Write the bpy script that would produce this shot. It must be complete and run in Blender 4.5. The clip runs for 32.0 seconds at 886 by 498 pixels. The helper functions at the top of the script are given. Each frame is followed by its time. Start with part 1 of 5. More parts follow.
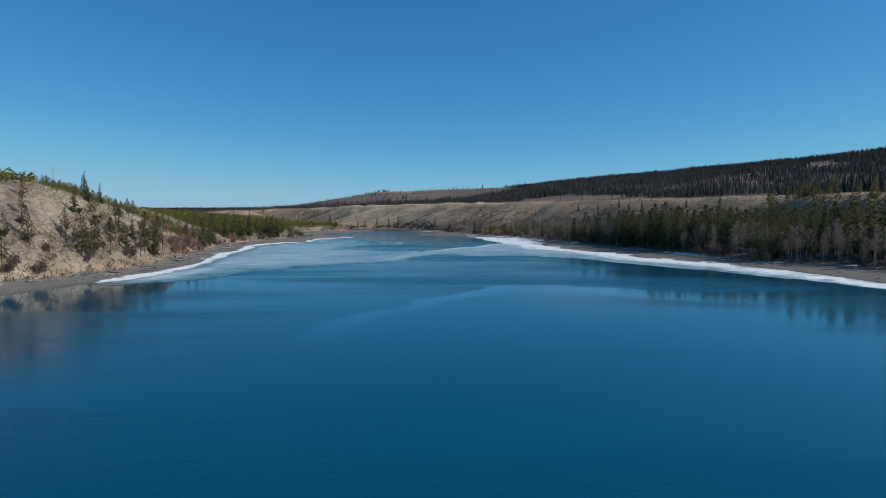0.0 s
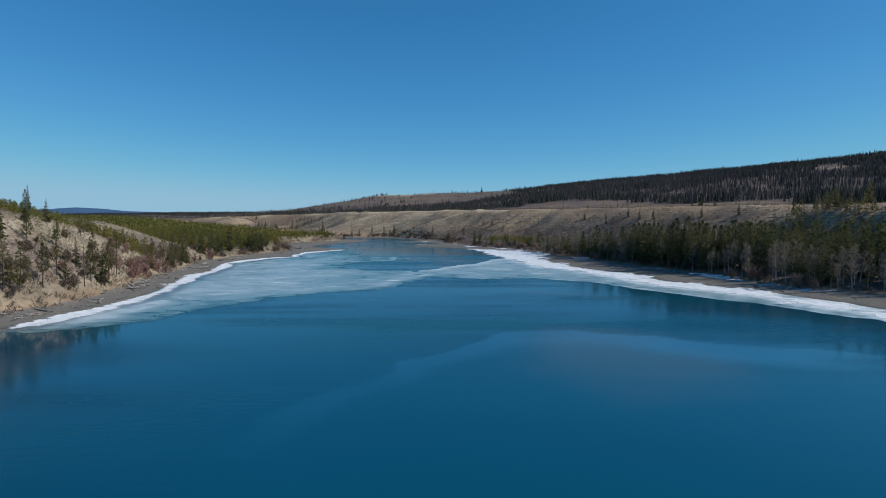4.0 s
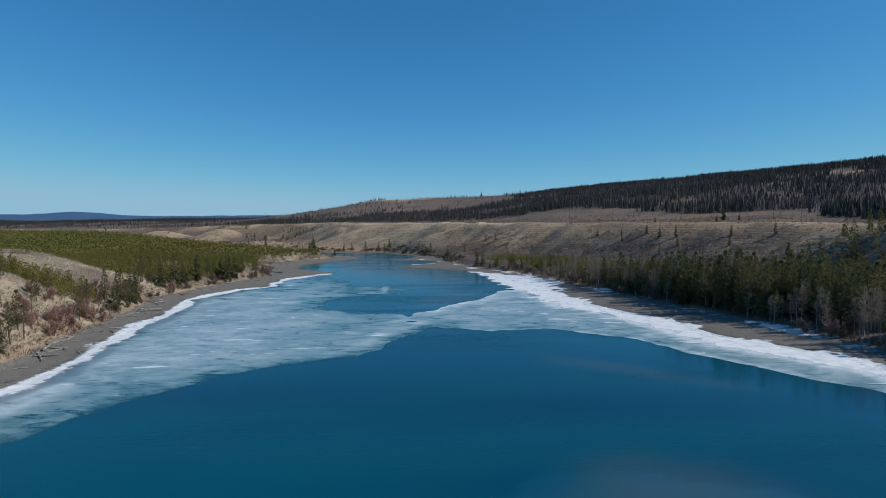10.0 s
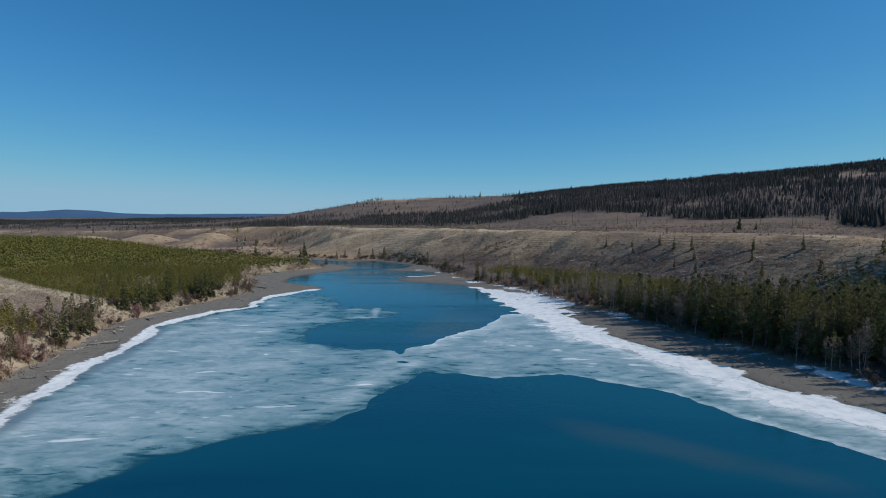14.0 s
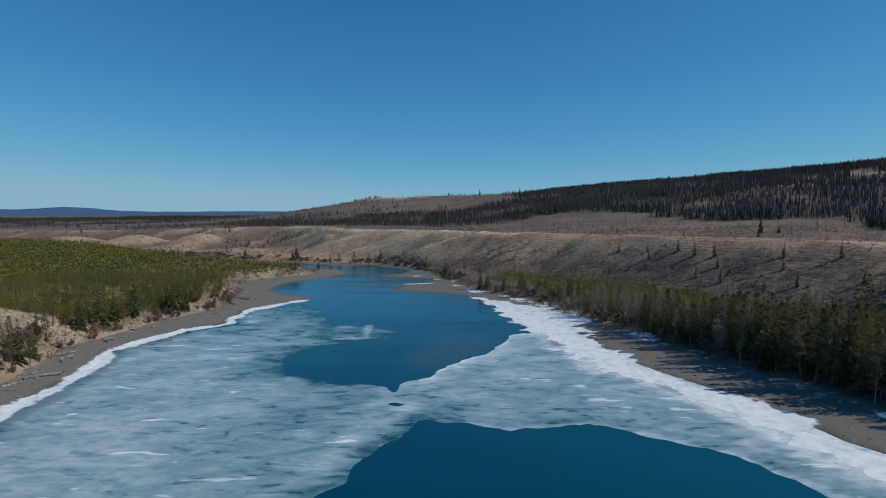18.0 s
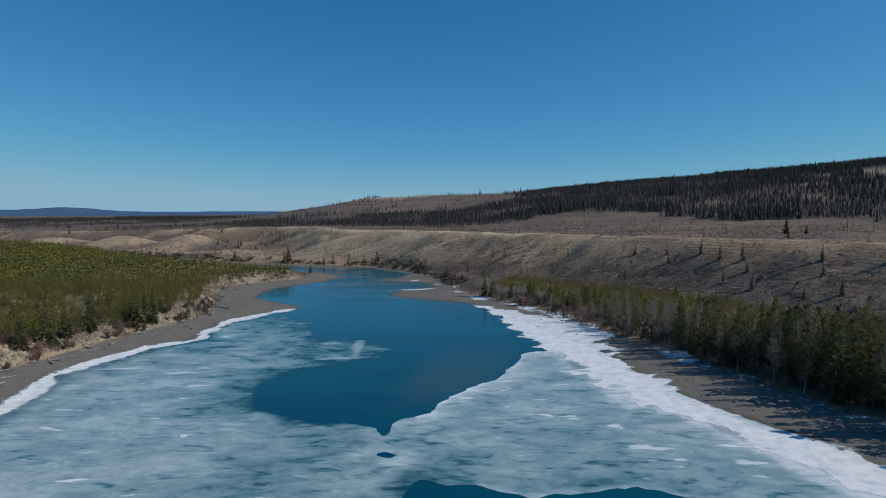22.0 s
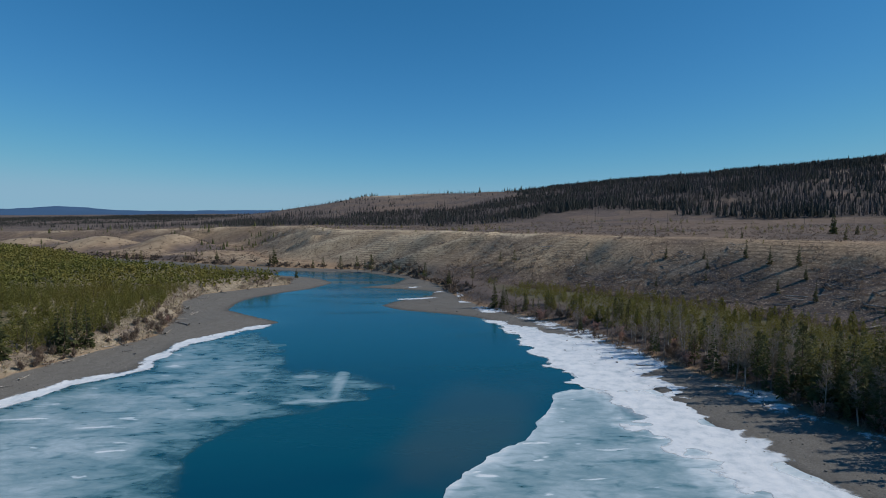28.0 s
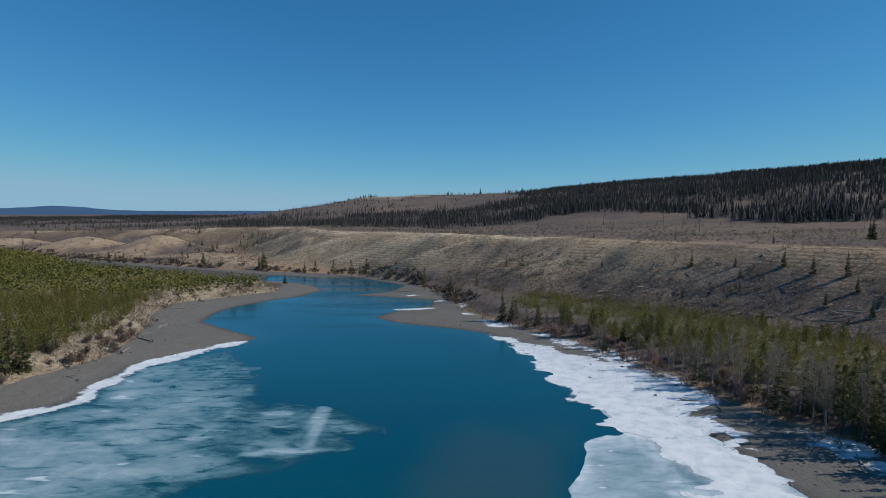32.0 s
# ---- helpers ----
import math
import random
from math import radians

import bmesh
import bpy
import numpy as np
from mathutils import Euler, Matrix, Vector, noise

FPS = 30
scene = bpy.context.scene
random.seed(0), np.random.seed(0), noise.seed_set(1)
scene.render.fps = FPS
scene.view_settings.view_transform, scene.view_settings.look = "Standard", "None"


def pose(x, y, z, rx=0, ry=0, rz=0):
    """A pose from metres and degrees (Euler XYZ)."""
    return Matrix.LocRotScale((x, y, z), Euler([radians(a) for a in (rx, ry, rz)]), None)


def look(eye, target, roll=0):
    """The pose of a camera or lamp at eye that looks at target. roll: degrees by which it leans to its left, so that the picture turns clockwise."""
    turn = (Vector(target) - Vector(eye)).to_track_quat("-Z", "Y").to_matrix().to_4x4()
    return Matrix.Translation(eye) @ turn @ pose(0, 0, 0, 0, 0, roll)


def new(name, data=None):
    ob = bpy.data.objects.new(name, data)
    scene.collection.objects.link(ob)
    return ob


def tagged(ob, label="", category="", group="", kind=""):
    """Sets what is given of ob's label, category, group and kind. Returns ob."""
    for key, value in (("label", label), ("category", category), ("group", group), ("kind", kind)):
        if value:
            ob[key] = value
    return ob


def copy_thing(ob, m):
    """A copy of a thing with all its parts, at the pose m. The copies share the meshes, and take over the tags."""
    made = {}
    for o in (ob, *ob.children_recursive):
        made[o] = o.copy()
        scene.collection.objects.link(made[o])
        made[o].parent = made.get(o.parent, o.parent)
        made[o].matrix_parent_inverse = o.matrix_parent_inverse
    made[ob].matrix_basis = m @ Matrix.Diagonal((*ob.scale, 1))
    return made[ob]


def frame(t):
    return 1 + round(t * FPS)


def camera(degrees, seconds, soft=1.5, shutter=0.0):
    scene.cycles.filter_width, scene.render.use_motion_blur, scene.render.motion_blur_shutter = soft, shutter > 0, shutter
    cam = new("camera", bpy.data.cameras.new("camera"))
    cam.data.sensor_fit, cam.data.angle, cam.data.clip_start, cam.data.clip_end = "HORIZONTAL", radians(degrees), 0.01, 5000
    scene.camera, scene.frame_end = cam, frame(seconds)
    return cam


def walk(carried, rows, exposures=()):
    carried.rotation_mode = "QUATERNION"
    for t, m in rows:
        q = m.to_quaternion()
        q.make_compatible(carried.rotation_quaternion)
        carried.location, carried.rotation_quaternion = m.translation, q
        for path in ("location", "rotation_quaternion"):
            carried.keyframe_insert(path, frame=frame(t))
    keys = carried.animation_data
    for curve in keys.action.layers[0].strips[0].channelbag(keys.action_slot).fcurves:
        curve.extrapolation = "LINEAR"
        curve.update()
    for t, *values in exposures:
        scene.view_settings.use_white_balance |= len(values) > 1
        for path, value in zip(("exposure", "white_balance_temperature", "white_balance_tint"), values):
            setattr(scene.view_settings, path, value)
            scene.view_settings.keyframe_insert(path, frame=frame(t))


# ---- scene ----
cam = camera(76.4, 32.0, soft=1.0)

# the flight: forward over the water, rising at first
PATH = [
    (0, (-0.043, 0.19, 13.200), (-0.051, 2.186, 13.067), 0.0),
    (1, (0.347, 5.254, 13.550), (0.339, 7.25, 13.417), 0.0),
    (2, (0.708, 10.382, 14.350), (0.7, 12.377, 14.220), -0.2),
    (3, (0.934, 15.413, 15.785), (0.927, 17.409, 15.659), -0.3),
    (6, (-0.085, 28.737, 19.229), (-0.087, 30.733, 19.105), 0.2),
    (7.5, (0.157, 36.424, 21.159), (0.155, 38.421, 21.038), -0.1),
    (9, (0.736, 43.891, 23.222), (0.731, 45.887, 23.103), -0.4),
    (11, (0.704, 53.661, 25.675), (0.704, 55.658, 25.556), -0.4),
    (13, (0.838, 62.971, 28.215), (0.84, 64.967, 28.091), -0.3),
    (14.5, (0.922, 70.182, 29.841), (0.927, 72.178, 29.716), -0.2),
    (17, (0.565, 82.479, 31.587), (0.572, 84.475, 31.455), -0.2),
    (19, (0.467, 92.276, 31.6), (0.476, 94.271, 31.465), -0.2),
    (21, (0.31, 102.042, 31.505), (0.318, 104.038, 31.37), -0.3),
    (23, (0.041, 111.931, 31.38), (0.052, 113.927, 31.245), -0.2),
    (25, (-0.505, 121.817, 31.286), (-0.492, 123.812, 31.149), -0.1),
    (28, (-1.053, 136.305, 30.927), (-1.038, 138.3, 30.788), -0.3),
    (29, (-1.223, 141.186, 30.886), (-1.207, 143.181, 30.749), -0.2),
    (30, (-1.254, 146.068, 30.788), (-1.237, 148.064, 30.653), -0.2),
    (31, (-1.379, 150.829, 30.679), (-1.362, 152.824, 30.546), -0.1),
    (32, (-1.534, 155.67, 30.674), (-1.517, 157.665, 30.541), -0.0),
]
walk(cam, [(t, look(eye, target, roll)) for t, eye, target, roll in PATH],
     [(0, 0.12), (6, 0.12), (13, 0.03), (19, -0.1), (25, -0.14), (32, -0.04)])

# ---- world, sun ----
SUN_ROT, SUN_EL = radians(97), radians(37)
world = bpy.data.worlds.new("sky")
scene.world = world
world.use_nodes = True
wn = world.node_tree.nodes
sky = wn.new("ShaderNodeTexSky")
sky.sky_type, sky.sun_disc = "NISHITA", False
sky.sun_elevation, sky.sun_rotation = SUN_EL, SUN_ROT
sky.altitude, sky.air_density, sky.dust_density, sky.ozone_density = 1200, 0.8, 0.0, 3.0
wn["Background"].inputs["Strength"].default_value = 0.135
# deep mountain sky: each colour's gain and steepness towards the horizon
apart, together = wn.new("ShaderNodeSeparateColor"), wn.new("ShaderNodeCombineColor")
world.node_tree.links.new(sky.outputs[0], apart.inputs[0])
for i, (gain, steep, most) in enumerate(((0.240, 1.24, 1.95), (0.81, 0.80, 3.4), (1.18, 0.76, 4.5))):
    up, by, top = wn.new("ShaderNodeMath"), wn.new("ShaderNodeMath"), wn.new("ShaderNodeMath")
    up.operation, by.operation, top.operation = "POWER", "MULTIPLY", "SMOOTH_MIN"
    top.inputs[1].default_value, top.inputs[2].default_value = most, most * 0.4
    up.inputs[1].default_value, by.inputs[1].default_value = steep, gain
    world.node_tree.links.new(apart.outputs[i], up.inputs[0])
    world.node_tree.links.new(up.outputs[0], by.inputs[0])
    world.node_tree.links.new(by.outputs[0], top.inputs[0])
    world.node_tree.links.new(top.outputs[0], together.inputs[i])
world.node_tree.links.new(together.outputs[0], wn["Background"].inputs["Color"])
sun_data = bpy.data.lights.new("sun", "SUN")
sun_data.energy, sun_data.angle, sun_data.color = 3.8, radians(0.53), (1.0, 0.94, 0.84)
sun = new("sun", sun_data)
sun.matrix_world = look((math.sin(SUN_ROT) * math.cos(SUN_EL) * 900, math.cos(SUN_ROT) * math.cos(SUN_EL) * 900, math.sin(SUN_EL) * 900), (0, 0, 0))

# ---- materials ----


class Mat:
    """A node material with a few short calls."""

    def __init__(self, name, rough=0.9, spec=0.2):
        self.m = bpy.data.materials.new(name)
        self.m.use_nodes = True
        self.t = self.m.node_tree
        self.b = self.t.nodes["Principled BSDF"]
        self.b.inputs["Roughness"].default_value = rough
        self.b.inputs["Specular IOR Level"].default_value = spec

    def n(self, kind, **kw):
        node = self.t.nodes.new(kind)
        for k, v in kw.items():
            node.inputs[k.replace("_", " ")].default_value = v
        return node

    def link(self, a, b):
        self.t.links.new(a, b)

    def pos(self, scale=(1, 1, 1), rot=0.0):
        g = self.t.nodes.new("ShaderNodeNewGeometry")
        mp = self.t.nodes.new("ShaderNodeMapping")
        mp.inputs["Scale"].default_value = scale
        mp.inputs["Rotation"].default_value = (0, 0, rot)
        self.link(g.outputs["Position"], mp.inputs["Vector"])
        return mp.outputs[0]

    def noise(self, scale, vec=None, detail=5.0, rough=0.6, distort=0.0):
        nz = self.n("ShaderNodeTexNoise", Scale=scale, Detail=detail, Roughness=rough, Distortion=distort)
        self.link(vec if vec is not None else self.pos(), nz.inputs["Vector"])
        return nz.outputs["Fac"]

    def ramp(self, fac, *stops):
        r = self.t.nodes.new("ShaderNodeValToRGB")
        els = r.color_ramp.elements
        while len(els) < len(stops):
            els.new(0.5)
        for e, (p, c) in zip(els, stops):
            e.position = p
            e.color = (*c, 1) if len(c) == 3 else c
        self.link(fac, r.inputs[0])
        return r.outputs[0]

    def step(self, fac, a, b):
        mr = self.n("ShaderNodeMapRange")
        mr.interpolation_type = "SMOOTHSTEP"
        mr.inputs["From Min"].default_value, mr.inputs["From Max"].default_value = a, b
        self.link(fac, mr.inputs["Value"])
        return mr.outputs[0]

    def mix(self, fac, a, b, mode="MIX"):
        mx = self.t.nodes.new("ShaderNodeMix")
        mx.data_type, mx.blend_type = "RGBA", mode
        for sock, v in ((mx.inputs[0], fac), (mx.inputs[6], a), (mx.inputs[7], b)):
            if isinstance(v, (int, float)):
                sock.default_value = v
            elif isinstance(v, tuple):
                sock.default_value = (*v, 1)
            else:
                self.link(v, sock)
        return mx.outputs[2]

    def math(self, op, a, b=0.0):
        mm = self.t.nodes.new("ShaderNodeMath")
        mm.operation = op
        for sock, v in zip(mm.inputs, (a, b)):
            if isinstance(v, (int, float)):
                sock.default_value = v
            else:
                self.link(v, sock)
        return mm.outputs[0]

    def attr(self, name):
        a = self.t.nodes.new("ShaderNodeAttribute")
        a.attribute_name = name
        return a.outputs["Fac"]

    def color(self, c):
        if isinstance(c, tuple):
            self.b.inputs["Base Color"].default_value = (*c, 1)
        else:
            self.link(c, self.b.inputs["Base Color"])
        return self

    def bump(self, h, strength=0.5, dist=0.1):
        bp = self.n("ShaderNodeBump", Strength=strength, Distance=dist)
        self.link(h, bp.inputs["Height"])
        self.link(bp.outputs[0], self.b.inputs["Normal"])
        return self


def foliage(name, dark, light, warm, island=True):
    """Needle foliage: varied by clump, by tree and by a slow drift over the wood."""
    k = Mat(name, 0.75, 0.25)
    g = k.t.nodes.new("ShaderNodeNewGeometry")
    o = k.t.nodes.new("ShaderNodeObjectInfo")
    c = k.mix(g.outputs["Random Per Island"], dark, light)
    c = k.mix(k.math("MULTIPLY", o.outputs["Random"], 0.45), c, warm)
    c = k.mix(k.step(k.noise(0.035), 0.42, 0.68), c, warm)
    c = k.mix(k.math("MULTIPLY", k.noise(6.0), 0.4), c, dark)
    k.color(c)
    thin, both = k.t.nodes.new("ShaderNodeBsdfTranslucent"), k.t.nodes.new("ShaderNodeMixShader")
    k.link(c, thin.inputs["Color"])
    both.inputs[0].default_value = 0.40
    k.link(k.b.outputs[0], both.inputs[1])
    k.link(thin.outputs[0], both.inputs[2])
    k.link(both.outputs[0], k.t.nodes["Material Output"].inputs["Surface"])
    return k.m


def bark(name, a, b, scale=3.0):
    k = Mat(name, 0.9, 0.1)
    g = k.t.nodes.new("ShaderNodeObjectInfo")
    nz = k.noise(scale, k.pos((1, 1, 0.25)), 4)
    c = k.mix(k.step(nz, 0.35, 0.65), a, b)
    return k.color(k.mix(k.math("MULTIPLY", g.outputs["Random"], 0.35), c, a)).bump(nz, 0.6, 0.03).m


M_SPRUCE = foliage("spruce_needles", (0.050, 0.064, 0.030), (0.132, 0.146, 0.064), (0.172, 0.164, 0.068))
M_PINE = foliage("pine_needles", (0.054, 0.060, 0.028), (0.152, 0.154, 0.060), (0.192, 0.168, 0.070))
M_YOUNG = foliage("young_pine_needles", (0.118, 0.124, 0.032), (0.196, 0.190, 0.048), (0.240, 0.200, 0.056))
# far needles greyed and lifted: distance haze mixed into their colours
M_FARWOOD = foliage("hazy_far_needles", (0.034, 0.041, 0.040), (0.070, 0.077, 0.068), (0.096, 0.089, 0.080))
M_BARK = bark("brown_bark", (0.060, 0.045, 0.036), (0.17, 0.13, 0.10))
M_ASPEN = bark("pale_aspen_bark", (0.22, 0.20, 0.18), (0.50, 0.46, 0.41), 1.5)
M_TWIG = bark("grey_twigs", (0.155, 0.125, 0.110), (0.285, 0.238, 0.208))
M_WILLOW = bark("red_brown_twigs", (0.12, 0.065, 0.05), (0.24, 0.145, 0.11))
M_DEAD = bark("weathered_dead_wood", (0.16, 0.145, 0.13), (0.42, 0.39, 0.36), 2.0)
M_SNAG = bark("burnt_grey_wood", (0.062, 0.056, 0.056), (0.150, 0.132, 0.128), 2.0)
M_TUFT = foliage("dry_grass_blades", (0.29, 0.245, 0.165), (0.52, 0.45, 0.325), (0.42, 0.36, 0.25))
M_BRUSH = foliage("grey_brush_twigs", (0.155, 0.120, 0.098), (0.310, 0.245, 0.198), (0.245, 0.180, 0.138))
M_REDBRUSH = foliage("red_brown_brush_twigs", (0.290, 0.175, 0.150), (0.520, 0.345, 0.295), (0.43, 0.285, 0.23))
M_THICKET = foliage("dark_willow_twigs", (0.070, 0.056, 0.048), (0.170, 0.138, 0.116), (0.13, 0.10, 0.08))
M_GREYCROWN = foliage("grey_aspen_twigs", (0.180, 0.150, 0.122), (0.360, 0.310, 0.260), (0.27, 0.225, 0.18))


def ground_material():
    k = Mat("ground_surface", 0.95, 0.1)
    big, mid, fine = k.noise(0.02), k.noise(0.16, detail=8), k.noise(2.2, detail=6)
    grass = k.ramp(mid, (0.25, (0.215, 0.136, 0.082)), (0.5, (0.385, 0.258, 0.158)), (0.75, (0.50, 0.350, 0.222)))
    grass = k.mix(k.step(big, 0.45, 0.7), grass, (0.245, 0.166, 0.108))
    grass = k.mix(k.math("MULTIPLY", k.step(fine, 0.5, 0.75), 0.5), grass, (0.11, 0.085, 0.06))
    brush = k.ramp(mid, (0.3, (0.080, 0.064, 0.060)), (0.7, (0.158, 0.124, 0.112)))
    brush = k.mix(k.math("MULTIPLY", k.step(fine, 0.45, 0.7), 0.6), brush, (0.18, 0.148, 0.134))
    brush = k.mix(k.attr("moss"), brush, (0.105, 0.110, 0.038))
    gravel = k.ramp(k.noise(5.0, detail=10, rough=0.75), (0.3, (0.098, 0.092, 0.083)), (0.55, (0.186, 0.174, 0.157)), (0.75, (0.32, 0.30, 0.275)))
    gravel = k.mix(k.math("MULTIPLY", k.step(mid, 0.45, 0.65), 0.5), gravel, (0.150, 0.139, 0.125))
    grass = k.mix(k.math("MULTIPLY", k.attr("pale"), 0.75), grass, k.ramp(mid, (0.3, (0.31, 0.235, 0.152)), (0.6, (0.51, 0.402, 0.270)), (0.8, (0.59, 0.485, 0.34))))
    grass = k.mix(k.math("MULTIPLY", k.attr("sandy"), 0.88), grass, k.ramp(mid, (0.3, (0.175, 0.152, 0.116)), (0.6, (0.345, 0.300, 0.228)), (0.8, (0.44, 0.39, 0.30))))
    c = k.mix(k.attr("brush"), grass, brush)
    # pale spur crests: dry grass with the lit edge painted in
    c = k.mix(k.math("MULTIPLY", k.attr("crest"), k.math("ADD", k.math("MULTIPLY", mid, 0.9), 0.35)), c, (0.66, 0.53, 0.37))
    c = k.mix(k.step(k.math("ADD", k.attr("beach"), k.math("MULTIPLY", k.math("SUBTRACT", mid, 0.5), 0.9)), 0.4, 0.6), c, gravel)
    spot = k.noise(0.75, detail=9, rough=0.7)
    c = k.mix(k.math("MULTIPLY", k.step(spot, 0.49, 0.58), k.math("MULTIPLY", k.attr("slope"), 0.62)), c, (0.105, 0.072, 0.052))
    # pale and dark flecks: low brush and its small shadows painted on the slope
    fleck = k.noise(1.6, detail=6, rough=0.8)
    c = k.mix(k.math("MULTIPLY", k.step(fleck, 0.54, 0.60), k.math("MULTIPLY", k.attr("slope"), 0.55)), c, (0.60, 0.45, 0.31))
    c = k.mix(k.math("MULTIPLY", k.math("SUBTRACT", 1.0, k.step(fleck, 0.40, 0.46)), k.math("MULTIPLY", k.attr("slope"), 0.6)), c, (0.070, 0.052, 0.042))
    g = k.t.nodes.new("ShaderNodeNewGeometry")
    split = k.t.nodes.new("ShaderNodeSeparateXYZ")
    k.link(g.outputs["Position"], split.inputs[0])
    tread = k.math("SINE", k.math("ADD", k.math("MULTIPLY", split.outputs[2], 6.2), k.math("MULTIPLY", k.noise(0.07, detail=7), 15.0)))
    c = k.mix(k.math("MULTIPLY", k.step(tread, 0.2, 0.9), k.math("MULTIPLY", k.math("SUBTRACT", k.attr("slope"), k.attr("sandy")), k.math("MULTIPLY", k.step(k.noise(0.05, detail=4), 0.40, 0.62), 0.6))), c, (0.125, 0.088, 0.062))
    strand = k.math("SINE", k.math("ADD", k.math("MULTIPLY", k.attr("inland"), 2.1), k.math("MULTIPLY", k.noise(0.22, detail=9, rough=0.75), 26.0)))
    c = k.mix(k.math("MULTIPLY", k.step(strand, 0.1, 0.9), k.math("MULTIPLY", k.attr("beach"), 0.22)), c, (0.105, 0.094, 0.081))
    scrap = k.math("MULTIPLY", k.step(k.noise(1.9, k.pos((0.5, 1.2, 1), 0.3), detail=3), 0.70, 0.74), k.attr("beach"))
    c = k.mix(k.math("MULTIPLY", scrap, 0.7), c, (0.42, 0.39, 0.35))
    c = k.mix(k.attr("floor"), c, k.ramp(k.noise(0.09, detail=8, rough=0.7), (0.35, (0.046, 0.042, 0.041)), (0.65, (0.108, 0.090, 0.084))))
    wet = k.attr("wet")
    c = k.mix(k.math("MULTIPLY", wet, 0.65), c, (0.055, 0.052, 0.050))
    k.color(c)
    h = k.math("ADD", k.math("MULTIPLY", mid, 1.0), k.math("MULTIPLY", fine, 0.35))
    return k.bump(h, 0.6, 0.3).m


def water_material():
    k = Mat("lake_water", 0.06, 0.56)
    k.b.inputs["IOR"].default_value = 1.33
    drift = k.noise(0.012, k.pos((0.45, 1.6, 1), 0.1), 4, 0.55, 0.4)
    c = k.ramp(drift, (0.30, (0.0, 0.031, 0.074)), (0.50, (0.0, 0.055, 0.095)), (0.68, (0.0004, 0.080, 0.112)))
    c = k.mix(k.attr("shoal"), c, (0.058, 0.082, 0.088))
    c = k.mix(k.math("MULTIPLY", k.attr("film"), 0.13), c, (0.012, 0.150, 0.190))
    c = k.mix(k.attr("open"), c, (0.0, 0.072, 0.138))
    c = k.mix(k.attr("reach"), c, (0.002, 0.090, 0.128))
    c = k.mix(k.attr("shelf"), c, (0.012, 0.105, 0.150))
    k.color(c)
    k.link(k.math("ADD", k.math("MULTIPLY", k.attr("film"), 0.3), 0.46), k.b.inputs["Specular IOR Level"])
    k.link(k.math("ADD", k.math("MULTIPLY", k.attr("seam"), 0.6), k.math("MULTIPLY", k.attr("film"), 0.08)), k.b.inputs["Coat Weight"])
    k.b.inputs["Coat Roughness"].default_value, k.b.inputs["Coat IOR"].default_value = 0.08, 1.42
    streak = k.step(k.noise(0.03, k.pos((0.35, 1.8, 1), -0.12), 5), 0.42, 0.62)
    rip = k.noise(1.1, k.pos((0.7, 1.5, 1)), 4, 0.6)
    k.link(k.math("MULTIPLY", k.math("ADD", k.math("MULTIPLY", streak, 0.16), 0.13), k.math("SUBTRACT", 1.0, k.math("MULTIPLY", k.attr("calm"), 0.65))), k.b.inputs["Roughness"])
    bp = k.n("ShaderNodeBump", Distance=0.06)
    k.link(k.math("MULTIPLY", k.math("ADD", k.math("MULTIPLY", streak, 0.35), 0.14), k.math("SUBTRACT", 1.0, k.math("MULTIPLY", k.attr("calm"), 0.9))), bp.inputs["Strength"])
    k.link(rip, bp.inputs["Height"])
    k.link(bp.outputs[0], k.b.inputs["Normal"])
    return k.m


def ice_material():
    k = Mat("thin_lake_ice", 0.35, 0.4)
    p = k.pos((0.78, 1.3, 1), 0.10)
    cloud, fine = k.noise(0.16, p, 8, 0.58, 0.7), k.noise(0.62, k.pos((0.72, 1.4, 1), 0.06), 6, 0.6, 0.8)
    v = k.math("ADD", k.math("MULTIPLY", cloud, 0.66), k.math("MULTIPLY", fine, 0.34))
    v = k.math("ADD", k.math("MULTIPLY", v, 0.72), 0.14)
    # dark elongated melt holes, and wind-drifted white patches
    hole = k.step(k.noise(0.36, k.pos((0.50, 1.45, 1), 0.16), 4, 0.5, 1.0), 0.53, 0.72)
    v = k.math("SUBTRACT", v, k.math("MULTIPLY", hole, 0.13))
    floe = k.step(k.noise(0.30, k.pos((0.42, 1.7, 1), 0.02), 3, 0.45, 0.6), 0.655, 0.70)
    v = k.math("ADD", v, k.math("MULTIPLY", floe, k.math("MULTIPLY", k.attr("thick"), 0.36)))
    v = k.math("ADD", v, k.math("MULTIPLY", k.math("SUBTRACT", k.attr("thick"), 0.5), 0.36))
    v = k.math("ADD", v, k.math("MULTIPLY", k.attr("frost"), k.math("ADD", k.math("MULTIPLY", fine, 0.30), 0.16)))
    c = k.ramp(v, (0.30, (0.030, 0.130, 0.175)), (0.42, (0.085, 0.205, 0.240)), (0.55, (0.24, 0.350, 0.385)), (0.72, (0.48, 0.575, 0.62)), (0.90, (0.74, 0.78, 0.80)))
    c = k.mix(k.math("MULTIPLY", k.attr("clear"), 0.8), c, (0.150, 0.205, 0.250))
    k.color(c)
    k.link(k.math("ADD", k.math("MULTIPLY", v, 0.5), 0.08), k.b.inputs["Roughness"])
    k.link(k.math("MAXIMUM", k.math("MULTIPLY", k.step(v, 0.17, 0.50), k.step(k.attr("thick"), 0.0, 0.16)), k.attr("clear")), k.b.inputs["Alpha"])
    return k.bump(v, 0.25, 0.08).m


